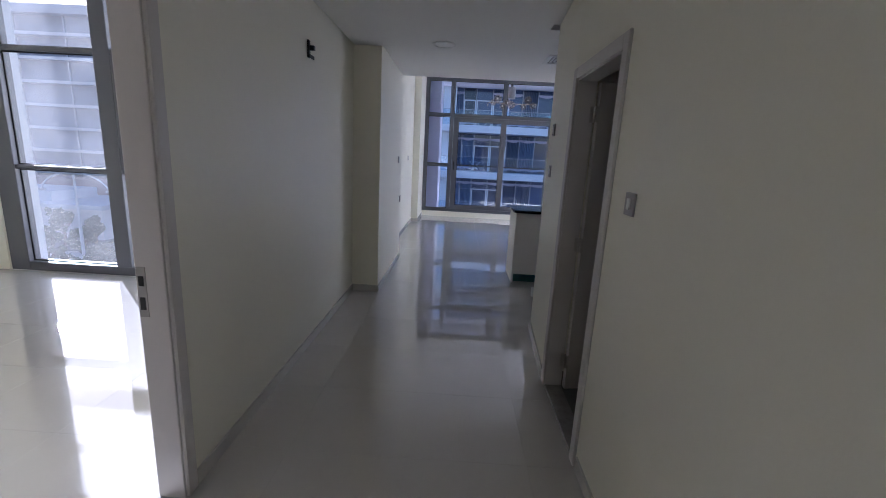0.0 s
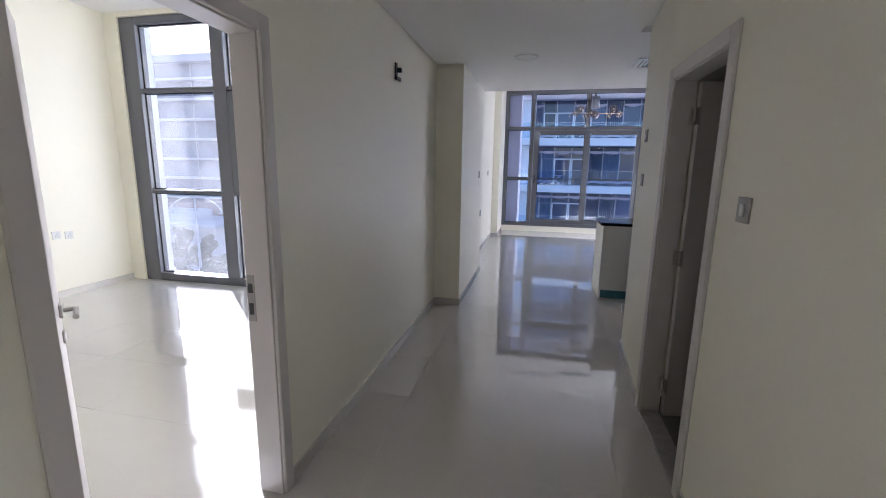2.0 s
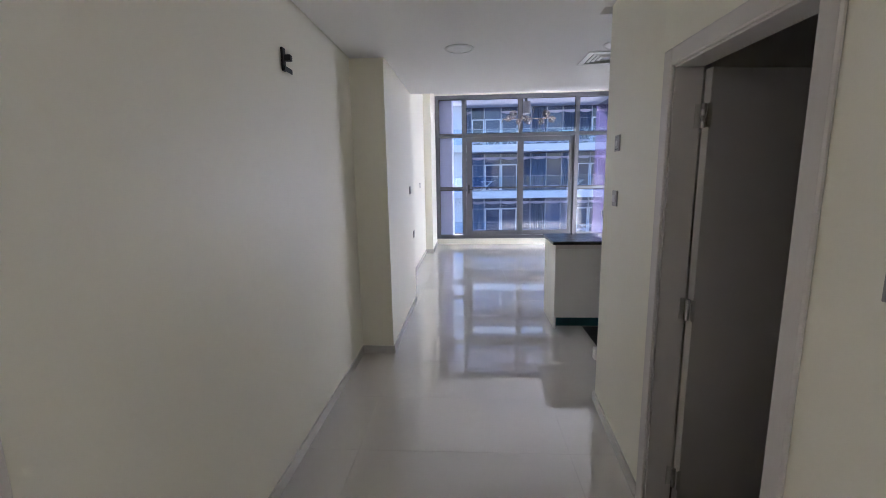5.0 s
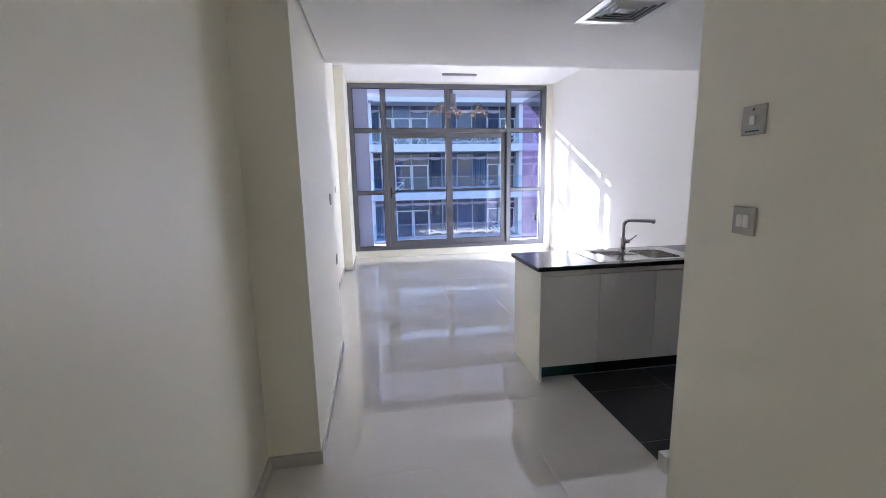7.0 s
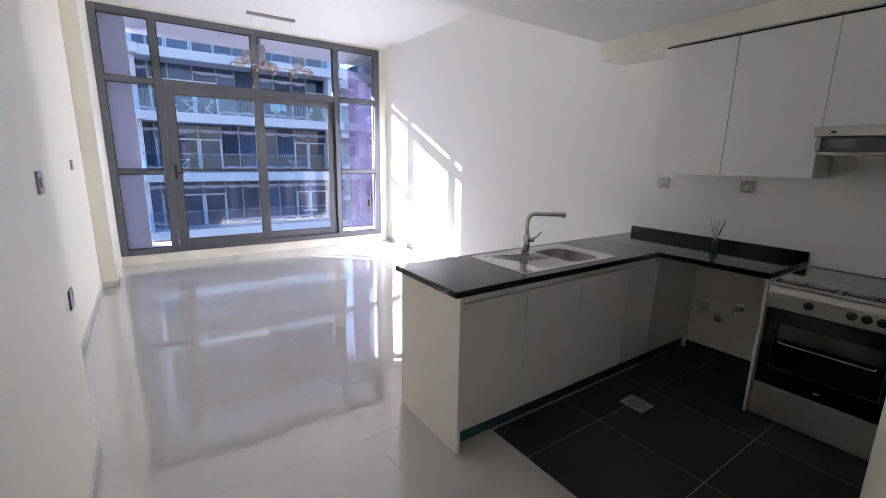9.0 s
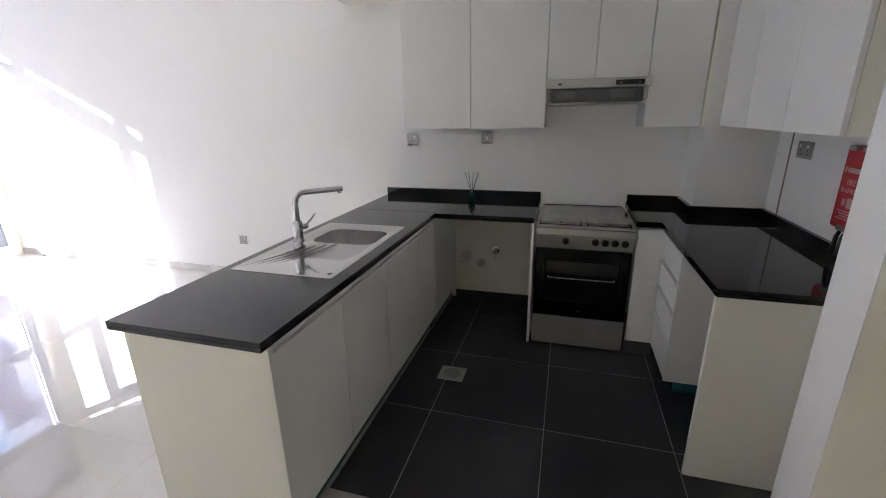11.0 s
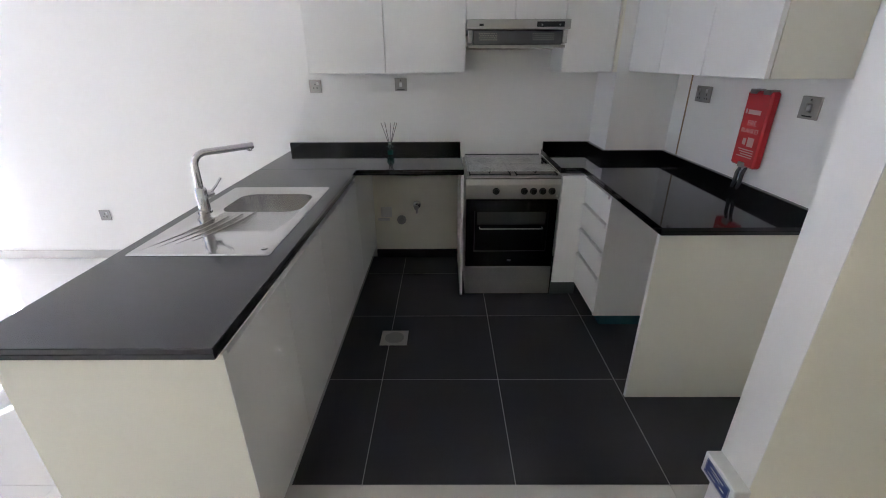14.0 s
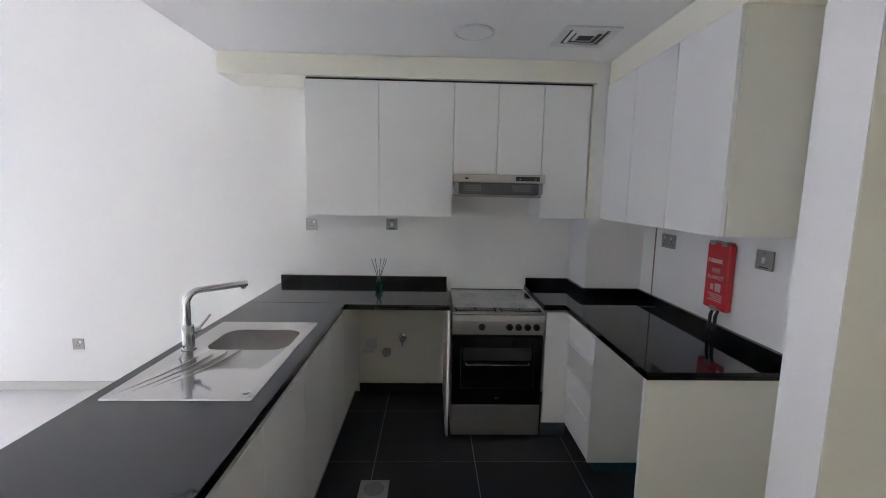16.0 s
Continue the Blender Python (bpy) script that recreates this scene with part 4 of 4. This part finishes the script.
# ---------------- wall plates ----------------
def plate(name, label, at, face, w, h, kind, metal=NICKEL):
    """Switch or socket plate: at is the middle of its back, face the axis it looks along."""
    t = thing(name, at, label, "socket" if "socket" in name else "switch")
    n = Vector({"-x": (-1, 0, 0), "+x": (1, 0, 0), "+y": (0, 1, 0), "-y": (0, -1, 0)}[face])
    s = Vector((0, 0, 1)).cross(n)
    o = Vector(at)

    def slab(a, b, z0, z1, d0, d1, bev=0.0):
        ps = [o + s * u + n * d + Vector((0, 0, z)) for u in (a, b) for d in (d0, d1) for z in (z0, z1)]
        lo = [min(p[i] for p in ps) for i in range(3)]
        hi = [max(p[i] for p in ps) for i in range(3)]
        return box(bmesh.new(), *lo, *hi, bevel=bev)

    part("plate", slab(-w / 2, w / 2, -h / 2, h / 2, 0, 0.009, 0.002), metal, t)
    if kind == "rocker":
        part("rocker", slab(-0.014, 0.014, -0.022, 0.022, 0.009, 0.014, 0.002), WPLAST, t)
    elif kind == "double":
        for u in (-0.013, 0.013):
            part("rocker", slab(u - 0.011, u + 0.011, -0.02, 0.02, 0.009, 0.014, 0.002), WPLAST, t)
    elif kind == "spur":
        part("rocker", slab(-0.010, 0.010, -0.014, 0.014, 0.009, 0.013, 0.001), WPLAST, t)
        part("indicator", slab(-0.004, 0.004, h / 2 - 0.016, h / 2 - 0.009, 0.009, 0.0105, 0.0005), BLACKP, t, "dark indicator lens")
        part("print", slab(-0.026, 0.026, -h / 2 + 0.009, -h / 2 + 0.014, 0.009, 0.0094), GASKET, t)
    elif kind == "socket":
        part("rocker", slab(0.012, 0.026, 0.008, 0.028, 0.009, 0.013, 0.001), WPLAST, t)
        for u, z in ((0.0, 0.012), (-0.012, -0.012), (0.012, -0.012)):
            part("pin_slot", slab(u - 0.004, u + 0.004, z - 0.004, z + 0.004, 0.009, 0.0096), BLACKP, t)
    elif kind == "twin":
        for c in (-w / 4, w / 4):
            part("rocker", slab(c - 0.007, c + 0.007, 0.010, 0.028, 0.009, 0.013, 0.001), WPLAST, t)
            for u, z in ((0.0, -0.002), (-0.012, -0.022), (0.012, -0.022)):
                part("pin_slot", slab(c + u - 0.004, c + u + 0.004, z - 0.004, z + 0.004, 0.009, 0.0096), BLACKP, t)
    return t


plate("wall_switch", "brushed nickel single switch beside the bathroom door", (XR, -0.652, 1.342), "-x", 0.088, 0.088, "rocker")
for o in (plate("water_heater_switch", "brushed nickel fused switch high on the corridor wall", (1.0855, 1.060, 1.718), "-x", 0.088, 0.088, "spur"),
          plate("wall_switch", "brushed nickel double switch on the corridor wall", (1.0855, 1.060, 1.410), "-x", 0.088, 0.088, "double")):
    o.rotation_euler.z = -math.atan2(0.06, 0.885)
plate("wall_switch", "brushed nickel switch on the wall projection", (XP, 3.455, 1.40), "+x", 0.088, 0.088, "double")
plate("wall_socket", "brushed nickel socket on the wall projection", (XP, 3.69, 0.86), "+x", 0.088, 0.088, "socket")
plate("wall_switch", "brushed nickel switch on the living room wall", (-0.64, 6.3, 1.40), "+x", 0.088, 0.088, "rocker")
plate("wall_socket", "brushed nickel socket above the worktop", (XK, 3.143, 1.349), "-x", 0.086, 0.086, "socket")
plate("wall_switch", "brushed nickel fused switch above the worktop", (XK, 2.53, 1.357), "-x", 0.086, 0.086, "spur")
plate("wall_socket", "brushed nickel low socket on the living room wall", (XK, 4.973, 0.378), "-x", 0.086, 0.086, "socket")
plate("wall_socket", "pair of sockets in the sunlit patch", (XK, 7.90, 0.42), "-x", 0.15, 0.086, "twin", WPLAST)
plate("wall_socket", "brushed nickel twin socket on the kitchen side wall", (2.845, 0.73, 1.33), "+y", 0.146, 0.086, "twin")
plate("wall_switch", "brushed nickel cooker switch on the kitchen side wall", (2.07, 0.73, 1.33), "+y", 0.10, 0.088, "spur")
plate("wall_socket", "white low socket in the bedroom", (-4.75, 1.26, 0.69), "+x", 0.086, 0.086, "socket", WPLAST)
plate("wall_socket", "white low socket in the bedroom", (-4.75, 1.39, 0.675), "+x", 0.086, 0.086, "socket", WPLAST)
db = thing("distribution_board", (XL, -1.98, 1.17), "grey metal panel door on the corridor wall", "panel")
part("door", boxes((XL + 0.002, -2.2, 0.98, XL + 0.016, -1.758, 1.62), bevel=0.003), ALU, db)
ps = thing("wall_bracket", (XL, 0.842, 2.14), "black metal sensor bracket fixed to the corridor wall", "bracket")
part("back", boxes((XL, 0.80, 2.10, XL + 0.012, 0.835, 2.215), bevel=0.002), BLACKP, ps)
part("arm", boxes((XL + 0.012, 0.80, 2.10, XL + 0.018, 0.90, 2.125), (XL + 0.012, 0.81, 2.15, XL + 0.045, 0.84, 2.18), bevel=0.002), BLACKP, ps)
gt = thing("metal_trim_strip", (3.004, 0.73, 0.97), "slim brass strip on the kitchen wall", "trim")
part("strip", boxes((2.998, 0.7305, 0.955, 3.011, 0.734, 1.444), bevel=0.001), BRONZE, gt)

# service points in the appliance space
ws = thing("appliance_outlet", (3.52, 2.69, 0.40), "white cable outlet with a short conduit", "outlet")
part("plate", boxes((3.509, 2.645, 0.355, 3.5195, 2.731, 0.441), bevel=0.003), WPLAST, ws)
part("conduit", boxes((3.505, 2.665, 0.325, 3.5195, 2.76, 0.345), bevel=0.003), WPLAST, ws)
wd = thing("waste_pipe", (3.52, 2.568, 0.333), "capped grey plastic waste pipe end", "pipe")
part("pipe", lathe(bmesh.new(), (3.5195, 2.568, 0.333), [(0.036, 0), (0.036, -0.02), (0.028, -0.022), (0.028, -0.045), (0.022, -0.046)], 24, "x"), GREYP, wd, smooth=True)
wv = thing("water_valve", (3.52, 2.441, 0.458), "chrome angle valve on the appliance wall", "valve")
part("rose", lathe(bmesh.new(), (3.5195, 2.441, 0.458), [(0.034, 0), (0.030, -0.010), (0.016, -0.014)], 24, "x"), CHROME, wv, smooth=True)
bm = lathe(bmesh.new(), (3.506, 2.441, 0.458), [(0.012, 0), (0.012, -0.055)], 16, "x")
tube(bm, [(3.465, 2.441, 0.458), (3.465, 2.441, 0.403)], 0.009, 12)
part("valve_body", bm, CHROME, wv, smooth=True)
part("knob", lathe(bmesh.new(), (3.451, 2.441, 0.458), [(0.018, 0), (0.018, -0.018), (0.014, -0.02)], 16, "x"), NICKEL, wv, smooth=True)

fd = thing("floor_drain", (2.36, 2.52, 0), "square steel floor drain cover", "drain")
part("frame", boxes((2.288, 2.441, 0.0, 2.434, 2.600, 0.0025), bevel=0.001), STEEL, fd)
part("grate", lathe(bmesh.new(), (2.361, 2.52, 0.0025), [(0.056, 0), (0.056, 0.001), (0.05, 0.0006), (0.048, 0.0016), (0.01, 0.0016)], 32), NICKEL, fd)

# fire blanket
fb = thing("fire_blanket", (2.318, 0.735, 1.03), "red fire blanket case with black pull tapes", "fire blanket")
part("case", boxes((2.244, 0.7315, 1.035, 2.412, 0.772, 1.378), bevel=0.008), RED, fb)
part("clip", boxes((2.258, 0.7325, 1.365, 2.303, 0.778, 1.386), bevel=0.003), NICKEL, fb)
part("clip", boxes((2.348, 0.7325, 1.365, 2.393, 0.778, 1.386), bevel=0.003), NICKEL, fb)
part("clip", boxes((2.303, 0.74, 1.030, 2.348, 0.778, 1.055), bevel=0.003), NICKEL, fb)
for x in (2.306, 2.345):
    part("pull_tape", tube(bmesh.new(), [(x, 0.752, 1.045), (x + 0.004, 0.765, 1.0), (x - 0.004, 0.772, 0.955), (x, 0.776, 0.925)], [0.006, 0.009, 0.009, 0.006], 8), BLACKP, fb)
face = Matrix.Translation((2.328, 0.7724, 0)) @ Matrix.Rotation(radians(180), 4, "Z") @ Matrix.Rotation(radians(90), 4, "X")
WT = surf("faded white print", (0.62, 0.42, 0.42), 0.5)
words("lettering", "FIRE", 0.034, face @ Matrix.Translation((0, 1.235, 0)), WT, fb)
words("lettering", "BLANKET", 0.029, face @ Matrix.Translation((0, 1.20, 0)), WT, fb)
part("logo", boxes((2.288, 0.7721, 1.275, 2.373, 0.7728, 1.295), (2.381, 0.7721, 1.275, 2.392, 0.7728, 1.297)), WT, fb)
part("picture", boxes((2.283, 0.7721, 1.13, 2.326, 0.7728, 1.172), (2.338, 0.7721, 1.135, 2.360, 0.7728, 1.165)), WT, fb)
part("small_print", boxes(*[(2.268, 0.7721, 1.112 - 0.011 * k, 2.378 - 0.012 * (k % 3), 0.7727, 1.117 - 0.011 * k) for k in range(4)]), WT, fb)

# labelled box on the wall's end
lb = thing("wall_box", (1.165, 1.338, 0.30), "small white plastic box with a blue label low on the wall", "box")
part("case", boxes((1.092, 1.3382, 0.295, 1.2375, 1.388, 0.3755), bevel=0.003), WPLAST, lb)
lab = part("label", boxes((1.108, 1.3882, 0.308, 1.221, 1.3888, 0.363), bevel=0.0002), BLUE, lb, "dark blue label with white print")
part("border", boxes((1.111, 1.3889, 0.3115, 1.218, 1.3891, 0.3125), (1.111, 1.3889, 0.3585, 1.218, 1.3891, 0.3595), (1.111, 1.3889, 0.3125, 1.112, 1.3891, 0.3585), (1.217, 1.3889, 0.3125, 1.218, 1.3891, 0.3585)), WPLAST, lab)
part("print", boxes((1.135, 1.3889, 0.345, 1.20, 1.3892, 0.349), (1.15, 1.3889, 0.336, 1.19, 1.3892, 0.339), (1.125, 1.3889, 0.324, 1.145, 1.3892, 0.330), (1.165, 1.3889, 0.320, 1.205, 1.3892, 0.323)), WPLAST, lab)

ce = thing("cable_end", (1.855, 0.752, 0), "short black cable end by the panel's foot", "cable")
part("sleeve", tube(bmesh.new(), [(1.858, 0.75, 0.0), (1.857, 0.752, 0.04), (1.852, 0.748, 0.085)], [0.010, 0.009, 0.005], 10), BLACKP, ce, smooth=True)

# ---------------- ceiling fittings ----------------
GLOWW = surf("opal light panel", (0.82, 0.82, 0.80), 0.4)


def downlight(x, y, r):
    t = thing("ceiling_light", (x, y, CZ), "round white flush ceiling light, switched off", "ceiling light", "ceiling lights")
    part("rim", lathe(bmesh.new(), (x, y, CZ), [(r, 0), (r, -0.006), (r * 0.86, -0.010), (r * 0.84, -0.006)], 40), WPLAST, t, smooth=True)
    part("diffuser", lathe(bmesh.new(), (x, y, CZ - 0.0062), [(r * 0.83, 0), (r * 0.83, -0.001)], 40), GLOWW, t)


downlight(0.18, 1.93, 0.11)
downlight(1.36, 1.97, 0.115)
downlight(2.715, 2.01, 0.117)


def vent(x, y, w, h):
    t = thing("ceiling_vent", (x, y, CZ), "square white four-way air diffuser", "air vent", "ceiling vents")
    part("backing", boxes((x - w / 2 + 0.02, y - h / 2 + 0.02, CZ - 0.002, x + w / 2 - 0.02, y + h / 2 - 0.02, CZ - 0.0005)), BLACKP, t)
    fr = 0.045
    part("frame", boxes((x - w / 2, y - h / 2, CZ - 0.009, x - w / 2 + fr, y + h / 2, CZ), (x + w / 2 - fr, y - h / 2, CZ - 0.009, x + w / 2, y + h / 2, CZ),
                        (x - w / 2 + fr, y - h / 2, CZ - 0.009, x + w / 2 - fr, y - h / 2 + fr, CZ), (x - w / 2 + fr, y + h / 2 - fr, CZ - 0.009, x + w / 2 - fr, y + h / 2, CZ), bevel=0.002), WPLAST, t)
    for k in (1, 2, 3):
        a, b = w / 2 - fr - 0.034 * k, h / 2 - fr - 0.034 * k
        if min(a, b) < 0.01:
            break
        bm = bmesh.new()
        loops = [rrect(x, y, 2 * a + g, 2 * b + g, 0.001, CZ - z, 1) for g, z in ((0.0, 0.010), (0.028, 0.002), (0.034, 0.002), (0.006, 0.0115))]
        loft(bm, loops + loops[:1], False, False)
        part("slat", bm, WPLAST, t)


vent(1.40, 2.335, 0.42, 0.40)
vent(2.73, 1.385, 0.31, 0.31)

# ---------------- chandelier ----------------
ch = thing("chandelier", (1.48, 7.58, LZ), "branching chandelier with clear amber glass globes", "chandelier")
part("canopy", boxes((1.18, 7.55, LZ - 0.032, 1.79, 7.61, LZ), bevel=0.004), NICKEL, ch, "long rectangular ceiling plate")
part("cable", tube(bmesh.new(), [(1.735, 7.58, LZ - 0.03), (1.735, 7.58, 2.675)], 0.0011, 6), NICKEL, ch)
part("cable", tube(bmesh.new(), [(1.235, 7.58, LZ - 0.03), (1.235, 7.58, 2.675)], 0.0011, 6), NICKEL, ch)
part("bar", tube(bmesh.new(), [(0.93, 7.58, 2.60), (0.945, 7.58, 2.665), (0.97, 7.58, 2.678), (1.25, 7.59, 2.678), (1.55, 7.57, 2.672), (2.02, 7.58, 2.675)], 0.008, 10), CHAMP, ch, "thin champagne metal branch", True)
for x, dyy, z, r in ((1.06, 0.03, 2.69, 0.070), (1.15, -0.04, 2.765, 0.082), (1.27, 0.05, 2.625, 0.062), (1.37, -0.03, 2.69, 0.068), (1.46, 0.04, 2.655, 0.088),
                     (1.72, -0.04, 2.615, 0.066), (1.82, 0.03, 2.765, 0.085), (1.93, -0.02, 2.65, 0.072)):
    c = Vector((x, 7.58 + dyy, z))
    prof = [(r * math.sin(radians(a)), -r * math.cos(radians(a))) for a in range(0, 181, 12)]
    g = part("globe", lathe(bmesh.new(), c, prof, 28), GLOBE, ch, "hand-blown glass globe", True)
    g.visible_shadow = False
    part("socket", tube(bmesh.new(), [(x, 7.58, 2.676), (x, 7.58 + dyy * 0.6, 2.676 + (z - 2.676) * 0.5)], 0.009, 10), CHAMP, ch)
    part("bulb", lathe(bmesh.new(), c, [(0.004, -0.02), (0.011, -0.012), (0.013, 0), (0.011, 0.012), (0.004, 0.02)], 14), WPLAST, ch, smooth=True)


# ---------------- beyond the bedroom window ----------------
struct("bedroom_balcony_pier", boxes((-4.75, 2.33, -13, -4.42, 2.42, 3.6)), SLABW, "white pier outside the bedroom window")
struct("bedroom_sill", boxes((-4.75, 2.32, -0.3, -2.0, 2.45, 0.0)), SLABW, "white outer window sill")


# far blocks look hazy through their paled colours; the air itself is clear
def far_block(x0, x1, y0, y1, base, top, step, label):
    b = thing("far_building", ((x0 + x1) / 2, (y0 + y1) / 2, base), label, "building", kind="structure")
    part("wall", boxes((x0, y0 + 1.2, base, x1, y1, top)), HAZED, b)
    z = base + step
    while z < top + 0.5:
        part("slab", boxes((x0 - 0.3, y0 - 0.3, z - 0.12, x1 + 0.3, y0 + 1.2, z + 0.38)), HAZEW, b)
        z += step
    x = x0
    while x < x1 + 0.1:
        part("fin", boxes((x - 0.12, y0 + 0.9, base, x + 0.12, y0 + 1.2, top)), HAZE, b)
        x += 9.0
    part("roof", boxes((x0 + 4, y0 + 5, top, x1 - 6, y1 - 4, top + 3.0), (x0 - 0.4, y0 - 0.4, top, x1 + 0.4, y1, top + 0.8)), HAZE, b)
    return b


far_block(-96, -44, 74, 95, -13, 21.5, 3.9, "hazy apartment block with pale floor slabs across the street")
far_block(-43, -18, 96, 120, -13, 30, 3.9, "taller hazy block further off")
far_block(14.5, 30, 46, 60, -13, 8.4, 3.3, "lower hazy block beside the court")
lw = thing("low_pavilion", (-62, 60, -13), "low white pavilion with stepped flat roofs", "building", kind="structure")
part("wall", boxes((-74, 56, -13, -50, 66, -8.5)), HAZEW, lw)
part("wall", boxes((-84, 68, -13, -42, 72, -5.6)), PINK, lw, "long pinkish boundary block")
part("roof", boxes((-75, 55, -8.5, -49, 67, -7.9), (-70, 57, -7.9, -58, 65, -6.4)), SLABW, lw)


def street_lamp(x, y):
    t = thing("street_lamp", (x, y, -13), "tall pale street lamp with two curved arms", "street lamp", "street lamps")
    part("pole", tube(bmesh.new(), [(x, y, -13), (x, y, -5), (x, y, -1.9)], [0.16, 0.12, 0.08], 12), HAZEW, t)
    for s in (-1, 1):
        pts = [(x + s * 3.2 * math.sin(radians(a)), y, -3.6 + 1.9 * math.cos(radians(a)) * (1 if a < 90 else 1)) for a in range(0, 81, 10)]
        part("arm", tube(bmesh.new(), pts, 0.07, 8), HAZEW, t)
        part("head", boxes((pts[-1][0] - 0.35, y - 0.12, pts[-1][2] - 0.12, pts[-1][0] + 0.35, y + 0.12, pts[-1][2] + 0.06), bevel=0.04), HAZE, t)


street_lamp(-34, 35)


def tree(x, y, h, seed):
    rnd = random.Random(seed)
    t = thing("tree", (x, y, -13), "leafy street tree beside the road", "tree", "street trees")
    part("trunk", tube(bmesh.new(), [(x, y, -13), (x + 0.1, y, -13 + h * 0.3), (x - 0.05, y + 0.1, -13 + h * 0.6)], [0.22, 0.16, 0.08], 8), BARK, t)
    for k in range(5):
        a = rnd.uniform(0, 6.28)
        part("limb", tube(bmesh.new(), [(x, y, -13 + h * 0.35), (x + math.cos(a) * h * 0.14, y + math.sin(a) * h * 0.14, -13 + h * 0.58), (x + math.cos(a) * h * 0.25, y + math.sin(a) * h * 0.25, -13 + h * 0.75)], [0.09, 0.06, 0.02], 6), BARK, t)
    vs, fs = [], []
    clumps = [(rnd.gauss(0, h * 0.16), rnd.gauss(0, h * 0.16), h * rnd.uniform(0.5, 0.98), h * rnd.uniform(0.05, 0.12)) for _ in range(26)]
    for cx, cy, cz, cr in clumps:
        for _ in range(90):
            d = Vector((rnd.gauss(0, 1), rnd.gauss(0, 1), rnd.gauss(0, 0.8))).normalized() * cr * rnd.uniform(0.5, 1.1)
            p = Vector((cx, cy, cz)) + d
            u = Vector((rnd.gauss(0, 1), rnd.gauss(0, 1), rnd.gauss(0, 1))).normalized() * 0.16
            v = u.orthogonal().normalized() * 0.09
            i = len(vs)
            vs += [p - u, p + v, p + u, p - v]
            fs.append((i, i + 1, i + 2, i + 3))
    me = bpy.data.meshes.new("crown")
    me.from_pydata([tuple(v) for v in vs], [], fs)
    me.materials.append(LEAF)
    ob = new("crown", me)
    ob.parent = t


TREES = ((-25, 27, 5.5), (-35, 38, 6.5), (-43, 44.5, 6), (-48, 46, 6), (-27, 30, 6.5), (-31, 33, 7.5), (-36, 31, 6.5), (-40, 37, 7), (-46, 50, 7), (-39, 51, 6.5), (-52, 52, 7.5), (-33, 52, 6.5), (-58, 51, 7), (-24, 37, 6), (-30, 49, 6))
for k, (x, y, h) in enumerate(TREES):
    tree(x, y, h * 0.64, 20 + k)


def car(x, y, paint, label):
    c = thing("car", (x, y, -13), label, "car", "parked cars")
    prof = [(-2.1, 0.35), (-2.15, 0.75), (-1.6, 0.88), (-1.0, 1.42), (0.7, 1.45), (1.35, 0.95), (2.1, 0.82), (2.15, 0.4)]
    bm = bmesh.new()
    loft(bm, [[(x + u, y + s * 0.85, -13 + w) for u, w in prof] for s in (-1, 1)])
    part("body", bm, paint, c)
    for u in (-1.3, 1.3):
        for s in (-0.88, 0.72):
            part("wheel", lathe(bmesh.new(), (x + u, y + s, -12.67), [(0.32, 0), (0.33, 0.02), (0.33, 0.15), (0.3, 0.17)], 16, "y"), BLACKP, c)
    part("window", boxes((x - 0.85, y - 0.852, -13 + 0.95, x + 0.75, y - 0.852, -13 + 1.32)), BLACKGL, c)


for k, x in enumerate((-62, -56, -50, -44, -37)):
    car(x, 43.5 if k % 2 else 41.8, CARW if k % 2 else CARG, "white parked car on the street" if k % 2 else "grey parked car on the street")


# ---------------- floor tiles ----------------
floor_ob = bpy.data.objects["floor"]


def tiled(name, x0, y0, x1, y1, gx, gy, material, parent, joint, top=0.0, size=0.6, uneven=0.0007):
    """Square tiles on a grid through (gx, gy), cut where they meet the edges."""
    made = {}
    tilt = random.Random(7)
    ix = math.floor((x0 - gx) / size)
    while gx + ix * size < x1 - 1e-6:
        iy = math.floor((y0 - gy) / size)
        while gy + iy * size < y1 - 1e-6:
            a, c = max(x0, gx + ix * size), min(x1, gx + (ix + 1) * size)
            b, d = max(y0, gy + iy * size), min(y1, gy + (iy + 1) * size)
            iy += 1
            w, h = c - a - joint, d - b - joint
            if w < 0.02 or h < 0.02:
                continue
            key = (round(w, 3), round(h, 3))
            if key not in made:
                bm = boxes((-w / 2, -h / 2, -0.012, w / 2, h / 2, 0.0))
                bmesh.ops.bevel(bm, geom=[e for e in bm.edges if all(v.co.z > -0.001 for v in e.verts)], offset=0.0003, segments=1, affect="EDGES")
                ob = mesh_ob(name, bm, material)
                made[key] = ob.data
            else:
                ob = new(name, made[key])
            ob.location = ((a + c) / 2, (b + d) / 2, top)
            ob.rotation_euler = (tilt.gauss(0, uneven), tilt.gauss(0, uneven), 0)
            ob.parent = parent
        ix += 1


tiled("tile", -0.73, -4.2, 1.4, YW, 0.2, 0.145, TILE, floor_ob, 0.0008)
tiled("tile", 1.4, 2.82, 3.52, YW, 0.2, 0.145, TILE, floor_ob, 0.0008)
tiled("tile", -4.75, -3.2, -0.73, 2.1, 0.2, 0.145, TILE, floor_ob, 0.0008)
kf = struct("floor_kitchen", boxes((1.4, 0.73, -0.0065, 3.52, 2.82, -0.0006)), DGROUT, "grey grout between charcoal kitchen tiles")
tiled("tile", 1.4, 0.73, 3.52, 2.82, 1.4, 0.745, DTILE, kf, 0.0038, uneven=0.0002)
